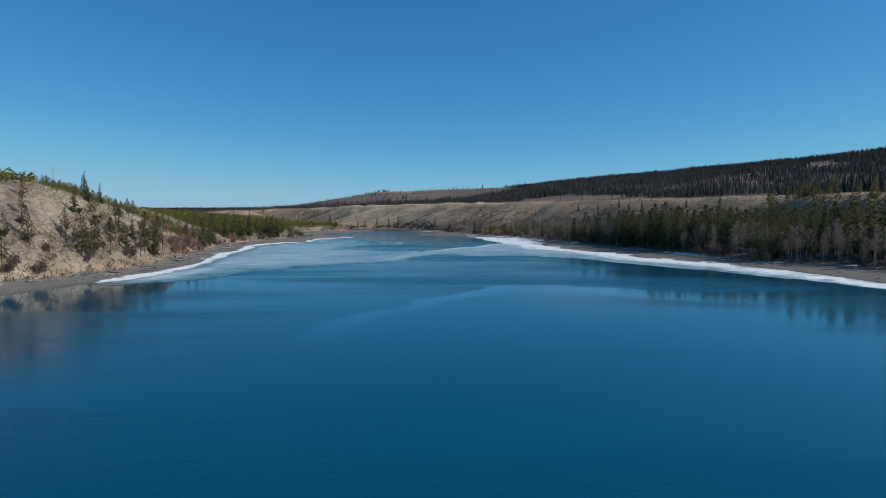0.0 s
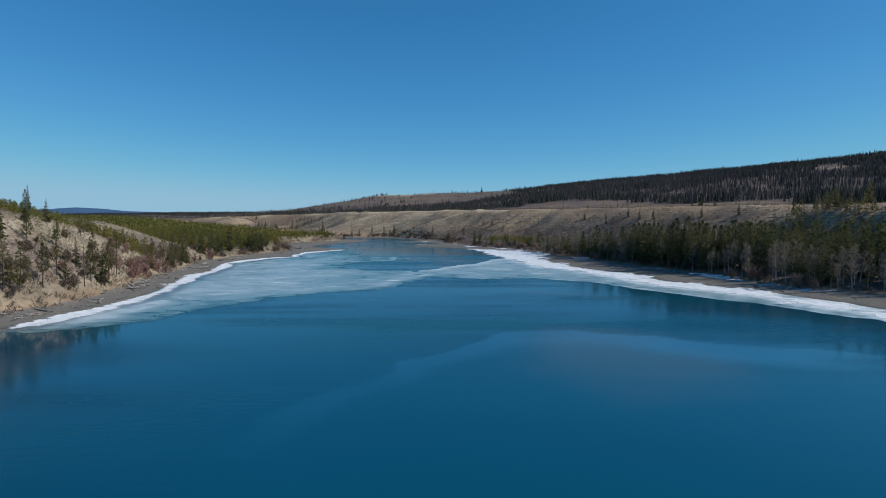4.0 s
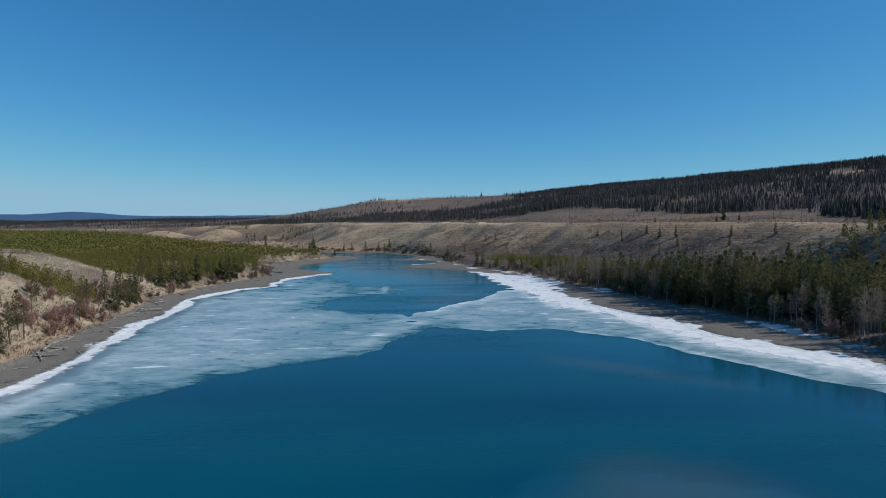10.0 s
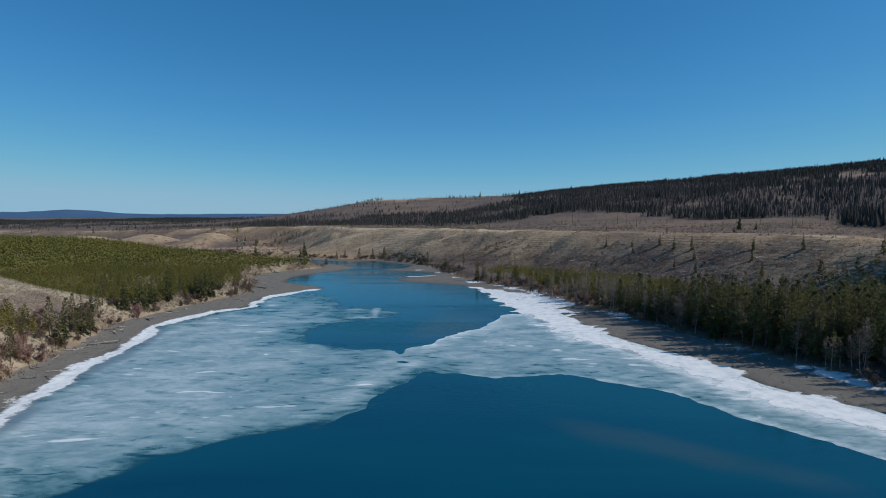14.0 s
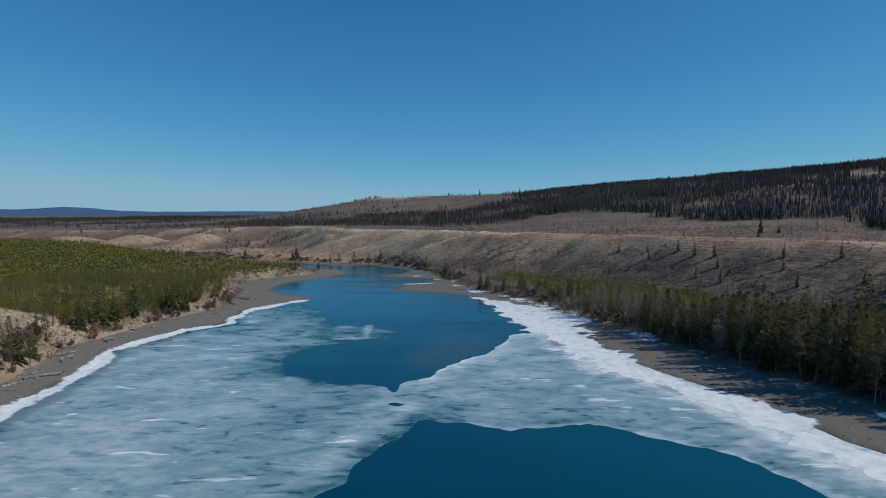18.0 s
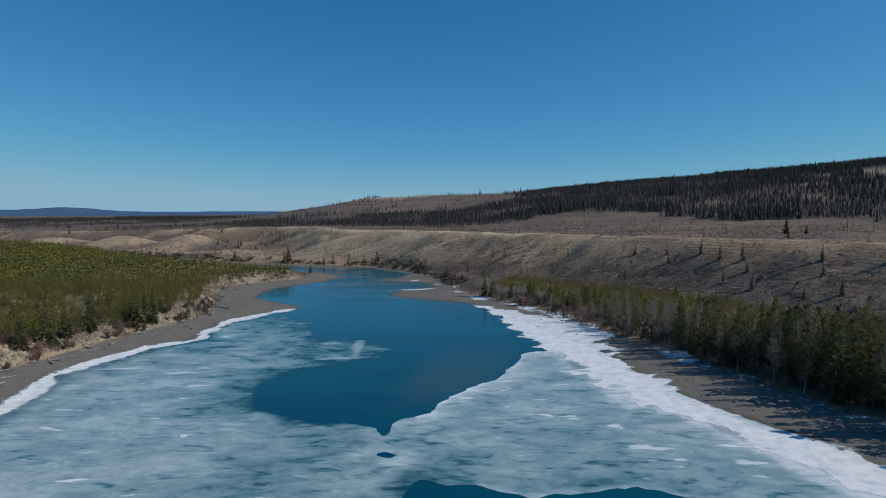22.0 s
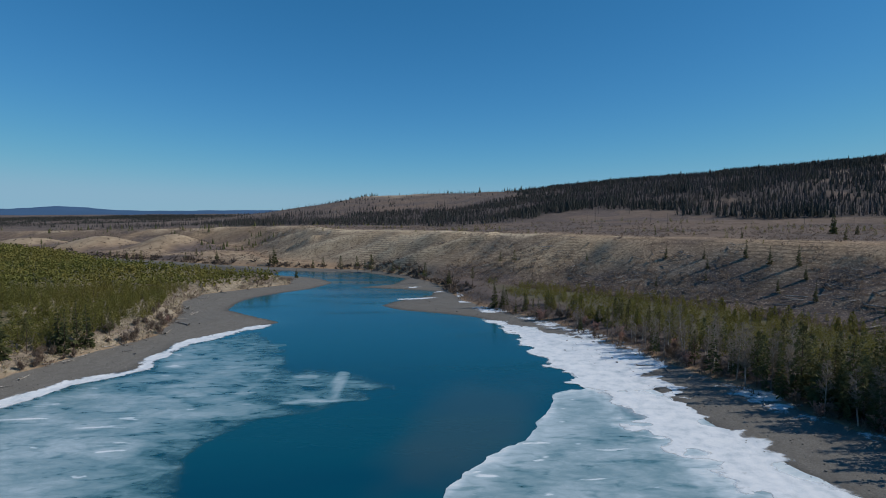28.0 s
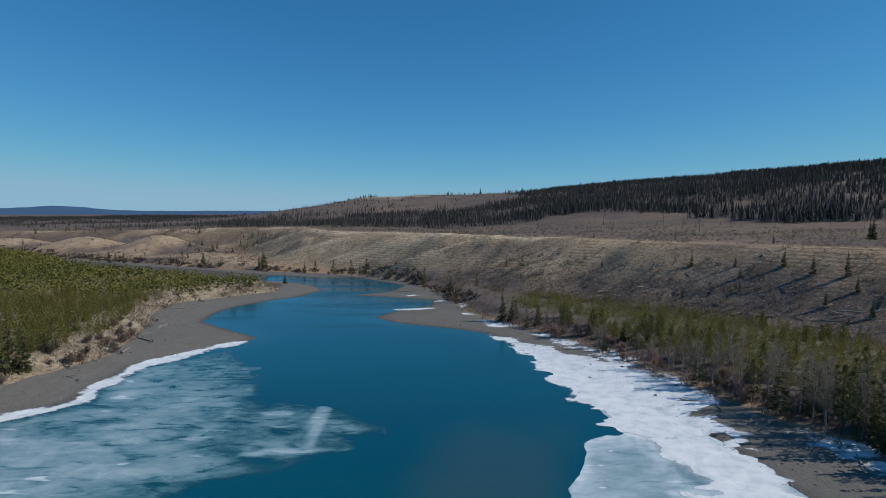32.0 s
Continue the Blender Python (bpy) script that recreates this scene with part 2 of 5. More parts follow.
def snow_material():
    k = Mat("old_snow", 0.6, 0.3)
    a, b = k.noise(0.5, detail=7), k.noise(4.0, detail=5)
    c = k.ramp(a, (0.28, (0.50, 0.56, 0.60)), (0.5, (0.72, 0.75, 0.78)), (0.7, (0.84, 0.85, 0.86)))
    # thins out in rags towards its edge
    rag = k.noise(0.8, k.pos((0.85, 1.0, 1), 0.1), 8, 0.62, 0.3)
    cover = k.math("ADD", k.math("MULTIPLY", k.attr("cover"), 0.42), k.math("MULTIPLY", k.math("SUBTRACT", rag, 0.5), 1.25))
    k.link(k.step(cover, -0.12, 0.30), k.b.inputs["Alpha"])
    return k.color(c).bump(k.math("ADD", a, k.math("MULTIPLY", b, 0.3)), 0.5, 0.15).m


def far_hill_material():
    # the blue of the air in between is painted into the hills' colour
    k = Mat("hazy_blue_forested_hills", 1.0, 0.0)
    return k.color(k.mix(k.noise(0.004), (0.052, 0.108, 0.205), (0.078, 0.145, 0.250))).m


M_GROUND, M_WATER, M_ICE, M_SNOW, M_FAR = ground_material(), water_material(), ice_material(), snow_material(), far_hill_material()

# ---- the plan: shorelines, banks and slopes, in metres ----
SHORE_L = [(-150, -900), (-110, -200), (-80, 40), (-70, 85), (-63, 112), (-61, 131), (-63, 145), (-66, 157), (-69, 180), (-71, 203), (-75, 214), (-68, 236),
           (-60, 246), (-62, 252), (-62, 267), (-55, 277), (-45, 291), (-55, 300), (-67, 311), (-69, 325), (-67, 336), (-60, 348), (-52, 357),
           (-46, 375), (-53, 388), (-64, 398), (-85, 409), (-110, 422), (-150, 447), (-200, 474), (-330, 540), (-900, 760)]
SHORE_R = [(160, -900), (125, -200), (92, 40), (82, 92), (76, 125), (66, 146), (56, 160), (50, 182), (42, 196), (38, 212), (36, 228), (28, 252), (20, 272),
           (15, 289), (9, 297), (2, 301.5), (-13, 309), (-20, 317), (-16, 326), (-4, 338), (-3, 349), (-17, 355), (-34, 361), (-20, 370),
           (-16, 389), (-37, 413), (-58, 417), (-98, 433), (-135, 455), (-171, 471), (-200, 489), (-330, 556), (-900, 790)]
BANK_L = [(-170, -900), (-130, -200), (-92, 40), (-80, 90), (-70, 122), (-71, 140), (-75, 157), (-78, 180), (-81, 199), (-86, 214), (-82, 228), (-80, 240), (-75, 255),
          (-70, 274), (-77, 300), (-86, 322), (-86, 338), (-75, 351), (-62, 365), (-66, 385), (-90, 402), (-150, 434), (-330, 530), (-900, 745)]
BANK_R = [(190, -900), (150, -200), (113, 40), (100, 95), (90, 128), (79, 141), (72.5, 158), (65, 180), (56.5, 205), (49.5, 228), (40.5, 252), (32, 276), (25, 292), (15, 305),
          (7, 320), (3, 345), (-3, 366), (-16, 398), (-37, 421), (-98, 441), (-171, 481), (-330, 565), (-900, 800)]
BLUFF = [(420, -900), (300, -200), (200, 60), (165, 120), (135, 180), (110, 235), (90, 278), (62, 315), (25, 350), (-6, 380), (-40, 424), (-98, 468),
         (-128, 525), (-150, 580), (-210, 622), (-300, 650), (-420, 690), (-900, 860)]
RIDGE = [(1150, -900, 112), (1100, 0, 112), (1000, 400, 110), (850, 700, 107), (700, 900, 101), (550, 1100, 89), (350, 1300, 75), (190, 1449, 70), (97, 1442, 68),
         (-30, 1480, 66), (-159, 1500, 64), (-200, 1500, 57), (-280, 1500, 43), (-400, 1500, 25), (-540, 1500, 19), (-900, 1500, 16), (-2500, 1500, 14)]


def near(px, py, line):
    """Distance to a polyline, and the place along it (index + fraction) of the nearest point."""
    best, where = np.full(px.shape, 1e9), np.zeros(px.shape)
    for i in range(len(line) - 1):
        (ax, ay), (bx, by) = line[i][:2], line[i + 1][:2]
        dx, dy = bx - ax, by - ay
        t = np.clip(((px - ax) * dx + (py - ay) * dy) / (dx * dx + dy * dy), 0, 1)
        d = np.hypot(px - ax - t * dx, py - ay - t * dy)
        m = d < best
        best, where = np.where(m, d, best), np.where(m, i + t, where)
    return best, where


def inside(px, py, poly):
    r = np.zeros(px.shape, bool)
    for i in range(len(poly)):
        (ax, ay), (bx, by) = poly[i - 1][:2], poly[i][:2]
        if ay != by:
            r ^= ((ay > py) != (by > py)) & (px < (bx - ax) * (py - ay) / (by - ay) + ax)
    return r


def s01(v, a, b):
    t = np.clip((v - a) / (b - a), 0, 1)
    return t * t * (3 - 2 * t)


def wave(x, y, size, seed=0):
    """Smooth value noise in -1..1."""
    x, y = np.asarray(x, float) / size, np.asarray(y, float) / size
    xi, yi = np.floor(x), np.floor(y)
    fx, fy = x - xi, y - yi
    fx, fy = fx * fx * (3 - 2 * fx), fy * fy * (3 - 2 * fy)

    def h(a, b):
        v = np.sin(a * 127.1 + b * 311.7 + seed * 74.7) * 43758.5453
        return (v - np.floor(v)) * 2 - 1

    return (h(xi, yi) * (1 - fx) + h(xi + 1, yi) * fx) * (1 - fy) + (h(xi, yi + 1) * (1 - fx) + h(xi + 1, yi + 1) * fx) * fy


FIELD = [(900, 320), (-30, 346), (-56, 361), (-76, 375), (-108, 384), (-142, 382), (-170, 405), (-205, 435), (-262, 482), (-335, 545), (-900, 960)]
WATER_POLY = SHORE_L + SHORE_R[::-1]
BANK_L_POLY = BANK_L + [(-6000, 745), (-6000, -900)]
BANK_R_POLY = BANK_R + [(-6000, 800), (-6000, 9000), (9000, 9000), (9000, -900)]
BLUFF_POLY = BLUFF + [(-6000, 840), (-6000, 9000), (9000, 9000), (9000, -900)]
FIELD_POLY = FIELD + [(-6000, 1000), (-6000, -900), (900, -900)]
MOUNDS = ((-198, 555, 24, 11.5), (-262, 572, 27, 9.5), (-335, 596, 30, 7.5), (-150, 512, 16, 2))
RIDGE_POLY = RIDGE + [(-6000, 1500), (-6000, 9000), (9000, 9000), (9000, -900)]


def sd(x, y, poly):
    d = near(x, y, poly + [poly[0]])[0]
    return np.where(inside(x, y, poly), d, -d)


def spur(along, db):
    """Sharp spurs that run slanting down the bluff, 0 in the gullies to 1 on their crests."""
    a = wave(along * 46 + 0.95 * db, db * 0.05, 21, 7) + 0.35 * wave(along * 46 + 0.8 * db, db * 0.1, 8, 27)
    return np.clip(1 - 1.6 * np.abs(a), 0, 1)


def lay(px, py):
    """Height of the land and its signed distances at places."""
    px, py = np.asarray(px, float), np.asarray(py, float)
    edge = np.minimum(near(px, py, SHORE_L)[0], near(px, py, SHORE_R)[0])
    dw = np.where(inside(px, py, WATER_POLY), -edge, edge)
    d = near(px, py, BANK_L)[0]
    dl = np.where(inside(px, py, BANK_L_POLY), d, -d)
    d = near(px, py, BANK_R)[0]
    dr = np.where(inside(px, py, BANK_R_POLY), d, -d)
    d, along = near(px, py, BLUFF)
    db = np.where(inside(px, py, BLUFF_POLY), d, -d)
    db = db + (4.5 * wave(along * 46, 0 * db, 30, 28) + 2.0 * wave(along * 46, 0 * db, 11, 29)) * s01(db, 5, 32) * (1 - s01(db, 80, 140))
    d, at = near(px, py, RIDGE)
    dg = np.where(inside(px, py, RIDGE_POLY), d, -d)
    zr = np.interp(at, range(len(RIDGE)), [r[2] for r in RIDGE])
    z = np.where(dw > 0, 0.07 * np.minimum(dw, 14) + 0.06 * wave(px, py, 3, 1) * np.clip(dw, 0, 1), np.maximum(0.12 * dw, -2.5))
    z = np.where((dw < 0) & (px < -70), np.maximum(z, -0.4 + 0.85 * s01(-px + 4 * wave(px, py, 9, 23), 76, 88)), z)
    # left bank: terrace and sandy hill
    crest = np.interp(py, [-300, 60, 100, 120, 150, 168, 183, 200, 210, 220, 232], [22.4, 22.4, 21.6, 20.6, 18.6, 16.4, 11.5, 14.2, 13, 6.8, 0])
    p = np.clip(dl / 31, 0, 1)
    roll = 1 + 0.10 * wave(px, py, 34, 3) + 0.05 * wave(px, py, 11, 4)
    hill = crest * (1 - (1 - p) ** 1.7) * roll + np.where(crest > 0, 0.02 * np.clip(dl - 31, 0, 200), 0)
    terrace = 3.0 * s01(dl, 0, 9) + 4.0 * s01(dl, 17, 52) + 5.4 * s01(-px, 125, 225) * s01(dl, 12, 42) + 0.5 * wave(px, py, 25, 5) * s01(dl, 2, 12)
    terrace = terrace * (1 - 0.72 * s01(-sd(px, py, FIELD_POLY), -4, 9))
    z = z + np.where(dl > 0, np.maximum(hill, 0) * 1.0 + terrace * np.where(crest > 0, s01(py, 195, 232), 1), 0)
    for mx, my, mr, mh in MOUNDS:
        z = z + mh * np.exp(-((px - mx) ** 2 + (py - my) ** 2) / mr**2)
    # right flat, bluff, plateau and far hill
    z = z + np.where(dr > 0, 1.6 * s01(dr, 0, 10) + 0.3 * wave(px, py, 14, 6) * s01(dr, 2, 10), 0)
    top = np.interp(px, [-900, -420, -300, -200, -100, 0, 100, 300], [6, 8, 10, 13, 15.5, 16.5, 17.5, 18.5])
    q = np.clip(db / 40, 0, 1)
    gul = along * 46
    rib = 0.7 * wave(gul + 0.6 * db, db * 0.12, 11, 7) + 0.5 * wave(gul + 0.4 * db, db * 0.25, 5.0, 8)
    rib = rib * np.interp(px, [40, 90], [1, 0.5]) + np.interp(px, [20, 80], [3.0, 1.1]) * (spur(along, db) - 0.35)
    z = z + np.where(db > 0, top * (0.35 * q + 0.65 * s01(q, 0, 1)) + 1.15 * rib * np.sin(np.pi * np.clip(db / 44, 0, 1)) ** 0.8 + 0.4 * wave(px, py, 30, 9) * s01(db, 30, 60), 0)
    t = np.clip(db, 0, None) / (np.clip(db, 0, None) + np.abs(dg) + 1)
    base = 3 + top
    rise = np.where(dg > 0, zr - base - np.where(px < -400, 0.003, 0.012) * np.minimum(dg, 1500), (zr - base) * s01(t, 0.12, 1.0))
    far = np.where(db > 0, rise, 0)
    z = z + far + np.where(db > 150, 3.2 * wave(px, py, 110, 10) + 1.5 * wave(px, py, 42, 11), 0) * s01(db, 150, 300)
    return z, dw, dl, dr, db, dg


def land(px, py):
    return lay(px, py)[0]


def far_wood(x, y, db, dg):
    """The woods beyond the bluff: how thickly they stand, and what share is green."""
    wide, small = wave(x, y, 120, 86) + 0.6 * wave(x, y, 45, 87), wave(x, y, 34, 99) + 0.5 * wave(x, y, 13, 100)
    east = (x - 3) / np.maximum(y - 150, 60)
    edge = np.interp(east, [-0.9, -0.5, -0.29, -0.17, -0.02, 0.12, 0.2, 0.33, 0.41, 0.47, 0.57, 0.67, 0.78, 0.92, 0.97, 1.15, 2, 4],
                     [120, 95, 75, 75, 118, 165, 235, 265, 250, 218, 203, 210, 210, 205, 160, 140, 60, 40]) + 14 * wave(x, y, 40, 94) + 10 * wave(x, y, 15, 101)
    up = np.clip(db, 0, None) / (np.clip(db, 0, None) + np.abs(dg) + 1)
    hill = s01(east + 0.03 * small, 0.13, 0.22)
    knoll = (1 - hill) * s01(east + 0.03 * small, -0.46, -0.32)
    plain = np.clip(1 - hill - knoll, 0, 1)
    start = s01(db - edge, -3, 5)
    glade = np.maximum(s01(wave(x, y * 1.4, 75, 102) + 0.5 * small, 0.70, 1.0), 1 - s01(np.hypot((x - 440) / 80, (y - 745 + 0.4 * (x - 440)) / 50) + 0.4 * small, 0.6, 1.1))
    thick = hill * start * (1 - 0.9 * glade) * (0.92 + 0.3 * small)
    thick += knoll * start * ((1 - s01(db - edge - 60 * small, 130, 290)) * (0.85 + 0.35 * small) + 0.07 * s01(small, -0.2, 0.5))
    thick += plain * s01(db, 60, 110) * (0.75 * s01(small + 0.6 * wide, 0.1, 0.6) + 0.7 * s01(y, 1050, 1300))
    front, ridge = 1 - s01(db - edge, 20, 90), s01(up, 0.62, 0.82)
    green = hill * (0.10 + 0.85 * s01(small + 0.75 * front + 1.0 * ridge + 0.5 * wide, 0.30, 0.75))
    green += knoll * (0.06 + 0.7 * s01(small + 0.5 * wide + 0.3 * (1 - s01(db - edge, 60, 220)), 0.2, 0.8)) + plain * (0.15 + 0.75 * s01(y, 900, 1250))
    green = np.maximum(green, 0.95 * s01(east, 0.93, 0.99) * (1 - s01(db - edge, 50, 90)))
    return np.clip(thick, 0, 1) * (dg < 25), np.clip(green, 0, 1)


# ---- mesh helpers ----
def mesh_from(name, verts, faces, mat, smooth=False):
    me = bpy.data.meshes.new(name)
    verts = np.asarray(verts, np.float32).reshape(-1, 3)
    if isinstance(faces, np.ndarray):
        n, w = faces.shape
        me.vertices.add(len(verts))
        me.vertices.foreach_set("co", verts.ravel())
        me.loops.add(n * w)
        me.loops.foreach_set("vertex_index", faces.astype(np.int32).ravel())
        me.polygons.add(n)
        me.polygons.foreach_set("loop_start", np.arange(0, n * w, w, dtype=np.int32))
        me.update(calc_edges=True)
    else:
        me.from_pydata(verts.tolist(), [], faces)
    me.materials.append(mat)
    me.polygons.foreach_set("use_smooth", [smooth] * len(me.polygons))
    me.update()
    return me


def set_attr(me, name, values):
    me.attributes.new(name, "FLOAT", "POINT").data.foreach_set("value", np.asarray(values, np.float32).ravel())


def part(name, me, parent, label=""):
    ob = new(name, me)
    ob.parent = parent
    return tagged(ob, label)


def spread(lo, hi, step, far_lo, far_hi, grow=1.09):
    """Even steps from lo to hi, then ever longer ones out to the far limits."""
    mid = list(np.arange(lo, hi + 0.01, step))
    up, s = [], step
    while (up[-1] if up else hi) < far_hi:
        s *= grow
        up.append((up[-1] if up else hi) + s)
    down, s = [], step
    while (down[-1] if down else lo) > far_lo:
        s *= grow
        down.append((down[-1] if down else lo) - s)
    return np.array(down[::-1] + mid + up)


# ---- the ground ----
gx, gy = spread(-130, 150, 1.8, -4300, 3500, 1.035), spread(60, 420, 1.8, -700, 4500, 1.03)
GX, GY = np.meshgrid(gx, gy)
gz, gdw, gdl, gdr, gdb, gdg = lay(GX.ravel(), GY.ravel())
idx = np.arange(GX.size).reshape(GX.shape)
quads = np.stack([idx[:-1, :-1], idx[:-1, 1:], idx[1:, 1:], idx[1:, :-1]], -1).reshape(-1, 4)
me = mesh_from("ground", np.stack([GX.ravel(), GY.ravel(), gz], -1), quads, M_GROUND, True)
bank = np.maximum(gdl, gdr)
beach = np.maximum(1 - s01(bank, -1.5, 1.5), 0.62 * (gdl > 0) * s01(-sd(GX.ravel(), GY.ravel(), FIELD_POLY), 3, 8))
brush = np.clip(s01(gdr, 0, 4) * (1 - s01(gdb + 5 * wave(GX.ravel(), GY.ravel(), 18, 17), 4, 16 + 14 * s01(GX.ravel(), 30, 90))) * (0.25 + 0.75 * s01(GX.ravel(), -25, 10)) + (0.80 + 0.20 * s01(wave(GX.ravel(), GY.ravel(), 38, 13) + 0.5 * wave(GX.ravel(), GY.ravel(), 15, 14), -0.2, 0.5)) * s01(gdb, 38, 62) + 0.8 * s01(gdl, 20, 40) * s01(GY.ravel(), 215, 235), 0, 1)
leftpatch = s01(gdl, 1, 6) * s01(wave(GX.ravel(), GY.ravel(), 12, 15) + 0.6 * wave(GX.ravel(), GY.ravel(), 4.5, 16), -0.2, 0.45) * 0.85
brush = np.clip(brush + leftpatch + 0.35 * s01(wave(GX.ravel(), GY.ravel(), 22, 12), 0.1, 0.7) * (gdb > 0) * s01(GX.ravel(), 20, 90), 0, 1)
set_attr(me, "beach", beach)
mound = np.zeros(GX.size)
for mx, my, mr, mh in MOUNDS[:3]:
    mound = np.maximum(mound, s01(np.exp(-((GX.ravel() - mx) ** 2 + (GY.ravel() - my) ** 2) / mr**2) + 0.15 * wave(GX.ravel(), GY.ravel(), 12, 20), 0.25, 0.6))
brush = np.clip(brush + 0.75 * (1 - mound) * s01(-GX.ravel(), 90, 170) * (gdr > 0) * s01(wave(GX.ravel(), GY.ravel(), 34, 18) + 0.6 * wave(GX.ravel(), GY.ravel(), 12, 19), -0.35, 0.45), 0, 1)
# gullies toned darker between the spurs: brush and painted shade together
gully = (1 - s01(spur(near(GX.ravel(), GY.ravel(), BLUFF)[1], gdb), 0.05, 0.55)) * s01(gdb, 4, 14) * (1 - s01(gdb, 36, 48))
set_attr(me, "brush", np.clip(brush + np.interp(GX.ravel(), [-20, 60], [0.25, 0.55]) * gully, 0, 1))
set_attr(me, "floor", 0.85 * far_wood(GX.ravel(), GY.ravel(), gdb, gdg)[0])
meadow = s01(wave(GX.ravel(), GY.ravel(), 34, 18) + 0.6 * wave(GX.ravel(), GY.ravel(), 12, 19), -0.5, 0.4)
west = s01(-GX.ravel(), 90, 170)
set_attr(me, "pale", (s01(gdb, -3, 5) * (1 - s01(gdb, 40, 60)) * (1 - 0.6 * s01(GX.ravel(), 30, 100)) + s01(gdr, 2, 12) * s01(-gdb, 2, 10) * s01(-GX.ravel(), 10, 40)) * (1 - west * (0.35 + 0.65 * meadow) * (1 - mound)))
# crests and bluff rim painted lighter to bring out relief; also bare far clearings
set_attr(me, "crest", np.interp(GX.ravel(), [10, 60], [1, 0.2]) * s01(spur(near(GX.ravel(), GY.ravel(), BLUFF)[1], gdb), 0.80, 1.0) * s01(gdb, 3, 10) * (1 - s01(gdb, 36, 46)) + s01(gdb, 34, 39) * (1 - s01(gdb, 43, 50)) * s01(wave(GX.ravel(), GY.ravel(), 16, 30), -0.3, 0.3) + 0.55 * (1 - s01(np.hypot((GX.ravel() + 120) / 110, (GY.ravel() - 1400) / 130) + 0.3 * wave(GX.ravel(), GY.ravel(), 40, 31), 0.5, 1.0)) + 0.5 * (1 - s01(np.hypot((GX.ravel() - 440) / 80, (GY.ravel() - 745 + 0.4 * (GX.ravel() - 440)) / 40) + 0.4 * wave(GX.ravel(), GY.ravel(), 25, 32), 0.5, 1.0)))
set_attr(me, "sandy", s01(gdl, -1, 2))
set_attr(me, "inland", np.clip(gdw, -5, 40))
set_attr(me, "slope", np.clip(s01(gdb, -4, 6) * (1 - 0.6 * s01(gdb, 46, 80)) + 0.8 * s01(gdl, 0, 4) * (1 - s01(gdl, 34, 60)), 0, 1))
set_attr(me, "moss", 0.75 * s01(gdl, 12, 30) * s01(GY.ravel(), 215, 240) + 0.5 * s01(gdr, 10, 20) * (1 - s01(gdb, -8, 2)) * s01(GX.ravel(), 10, 25))
set_attr(me, "wet", 1 - s01(gdw, 0.3, 2.2))
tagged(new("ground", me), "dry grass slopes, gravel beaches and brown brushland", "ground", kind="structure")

# ---- the water ----
wx, wy = spread(-110, 130, 1.1, -1000, 200, 1.1), spread(30, 420, 1.1, -900, 900, 1.1)
WX, WY = np.meshgrid(wx, wy)
idx = np.arange(WX.size).reshape(WX.shape)
quads = np.stack([idx[:-1, :-1], idx[:-1, 1:], idx[1:, 1:], idx[1:, :-1]], -1).reshape(-1, 4)
fx, fy = WX.ravel(), WY.ravel()
wz, wdw, *_ = lay(fx, fy)
keep = (wdw.reshape(WX.shape) < 8)
quads = quads[(keep[:-1, :-1] & keep[1:, 1:]).ravel()]
me = mesh_from("water", np.stack([fx, fy, 0 * fx], -1), quads, M_WATER, True)


def blot(x, y, cx, cy, rx, ry, turn=0.0):
    c, s = math.cos(turn), math.sin(turn)
    u, v = (x - cx) * c + (y - cy) * s, -(x - cx) * s + (y - cy) * c
    r = np.hypot(u / rx, v / ry) + 0.18 * wave(x, y, 9, 21) + 0.1 * wave(x, y, 4, 22)
    return 1 - s01(r, 0.35, 1.15)


shoal = np.maximum.reduce([0.62 * blot(fx, fy, 21, 87, 15, 19), 0.32 * blot(fx, fy, 30, 136, 18, 4.6, -0.64), 0.5 * blot(fx, fy, 4, 218, 11, 24, -0.35)])
set_attr(me, "shoal", shoal)
FILM = [(-30, 30), (-16, 62), (-11, 73), (-5, 80), (-4.5, 84), (2, 89), (5, 95), (9, 101), (20, 101), (31, 97), (36, 92), (47, 89), (62, 83), (90, 30)]
fd = sd(fx, fy, FILM) + 0.8 * wave(fx, fy, 6, 24) + 0.4 * wave(fx, fy, 2.5, 25)
skin = s01(fd, -0.3, 0.5) * (1 - s01(fy - 0.05 * fx, 96, 104)) * s01(fx + 0.35 * (fy - 60), -26, -8)
line = s01(fd, -0.3, 0.3) * (1 - s01(fd, 2.5 + 4 * s01(fx, 0, 20), 5 + 7 * s01(fx, 0, 20))) * s01(fx, -17, -9) * (0.65 + 0.35 * wave(fx, fy, 7, 26))
tear = (1 - s01(np.abs(fd - 6 - 5 * wave(fx, fy, 14, 48)), 0.2, 0.8)) * s01(wave(fx, fy, 11, 49), 0.25, 0.6)
set_attr(me, "film", np.clip(0.46 * skin * (0.85 + 0.3 * wave(fx, fy, 18, 47)) * (1 - 0.5 * tear) + 0.2 * line, 0, 1))
set_attr(me, "seam", line * s01(fy, 54, 62) * (1 - 0.75 * s01(fx, 42, 62)))
set_attr(me, "calm", np.maximum(0.45 * skin, (1 - s01(near(fx, fy, SHORE_L)[0] + 5 * wave(fx, fy, 20, 50), 12, 34)) * (1 - s01(fy, 95, 125))))
set_attr(me, "open", 0.55 * (1 - s01(fy + 0.3 * fx + 8 * wave(fx, fy, 30, 89), 70, 105)) * s01(fx + 12 * wave(fx, fy * 2.5, 25, 96), -50, -15))
set_attr(me, "reach", 0.6 * s01(fy, 185, 260))
set_attr(me, "shelf", 0.8 * s01(wdw, -9, 0))
tagged(new("water", me), "deep teal blue lake water, rippled in streaks", "water", kind="structure")

# ---- ice and snow sheets ----


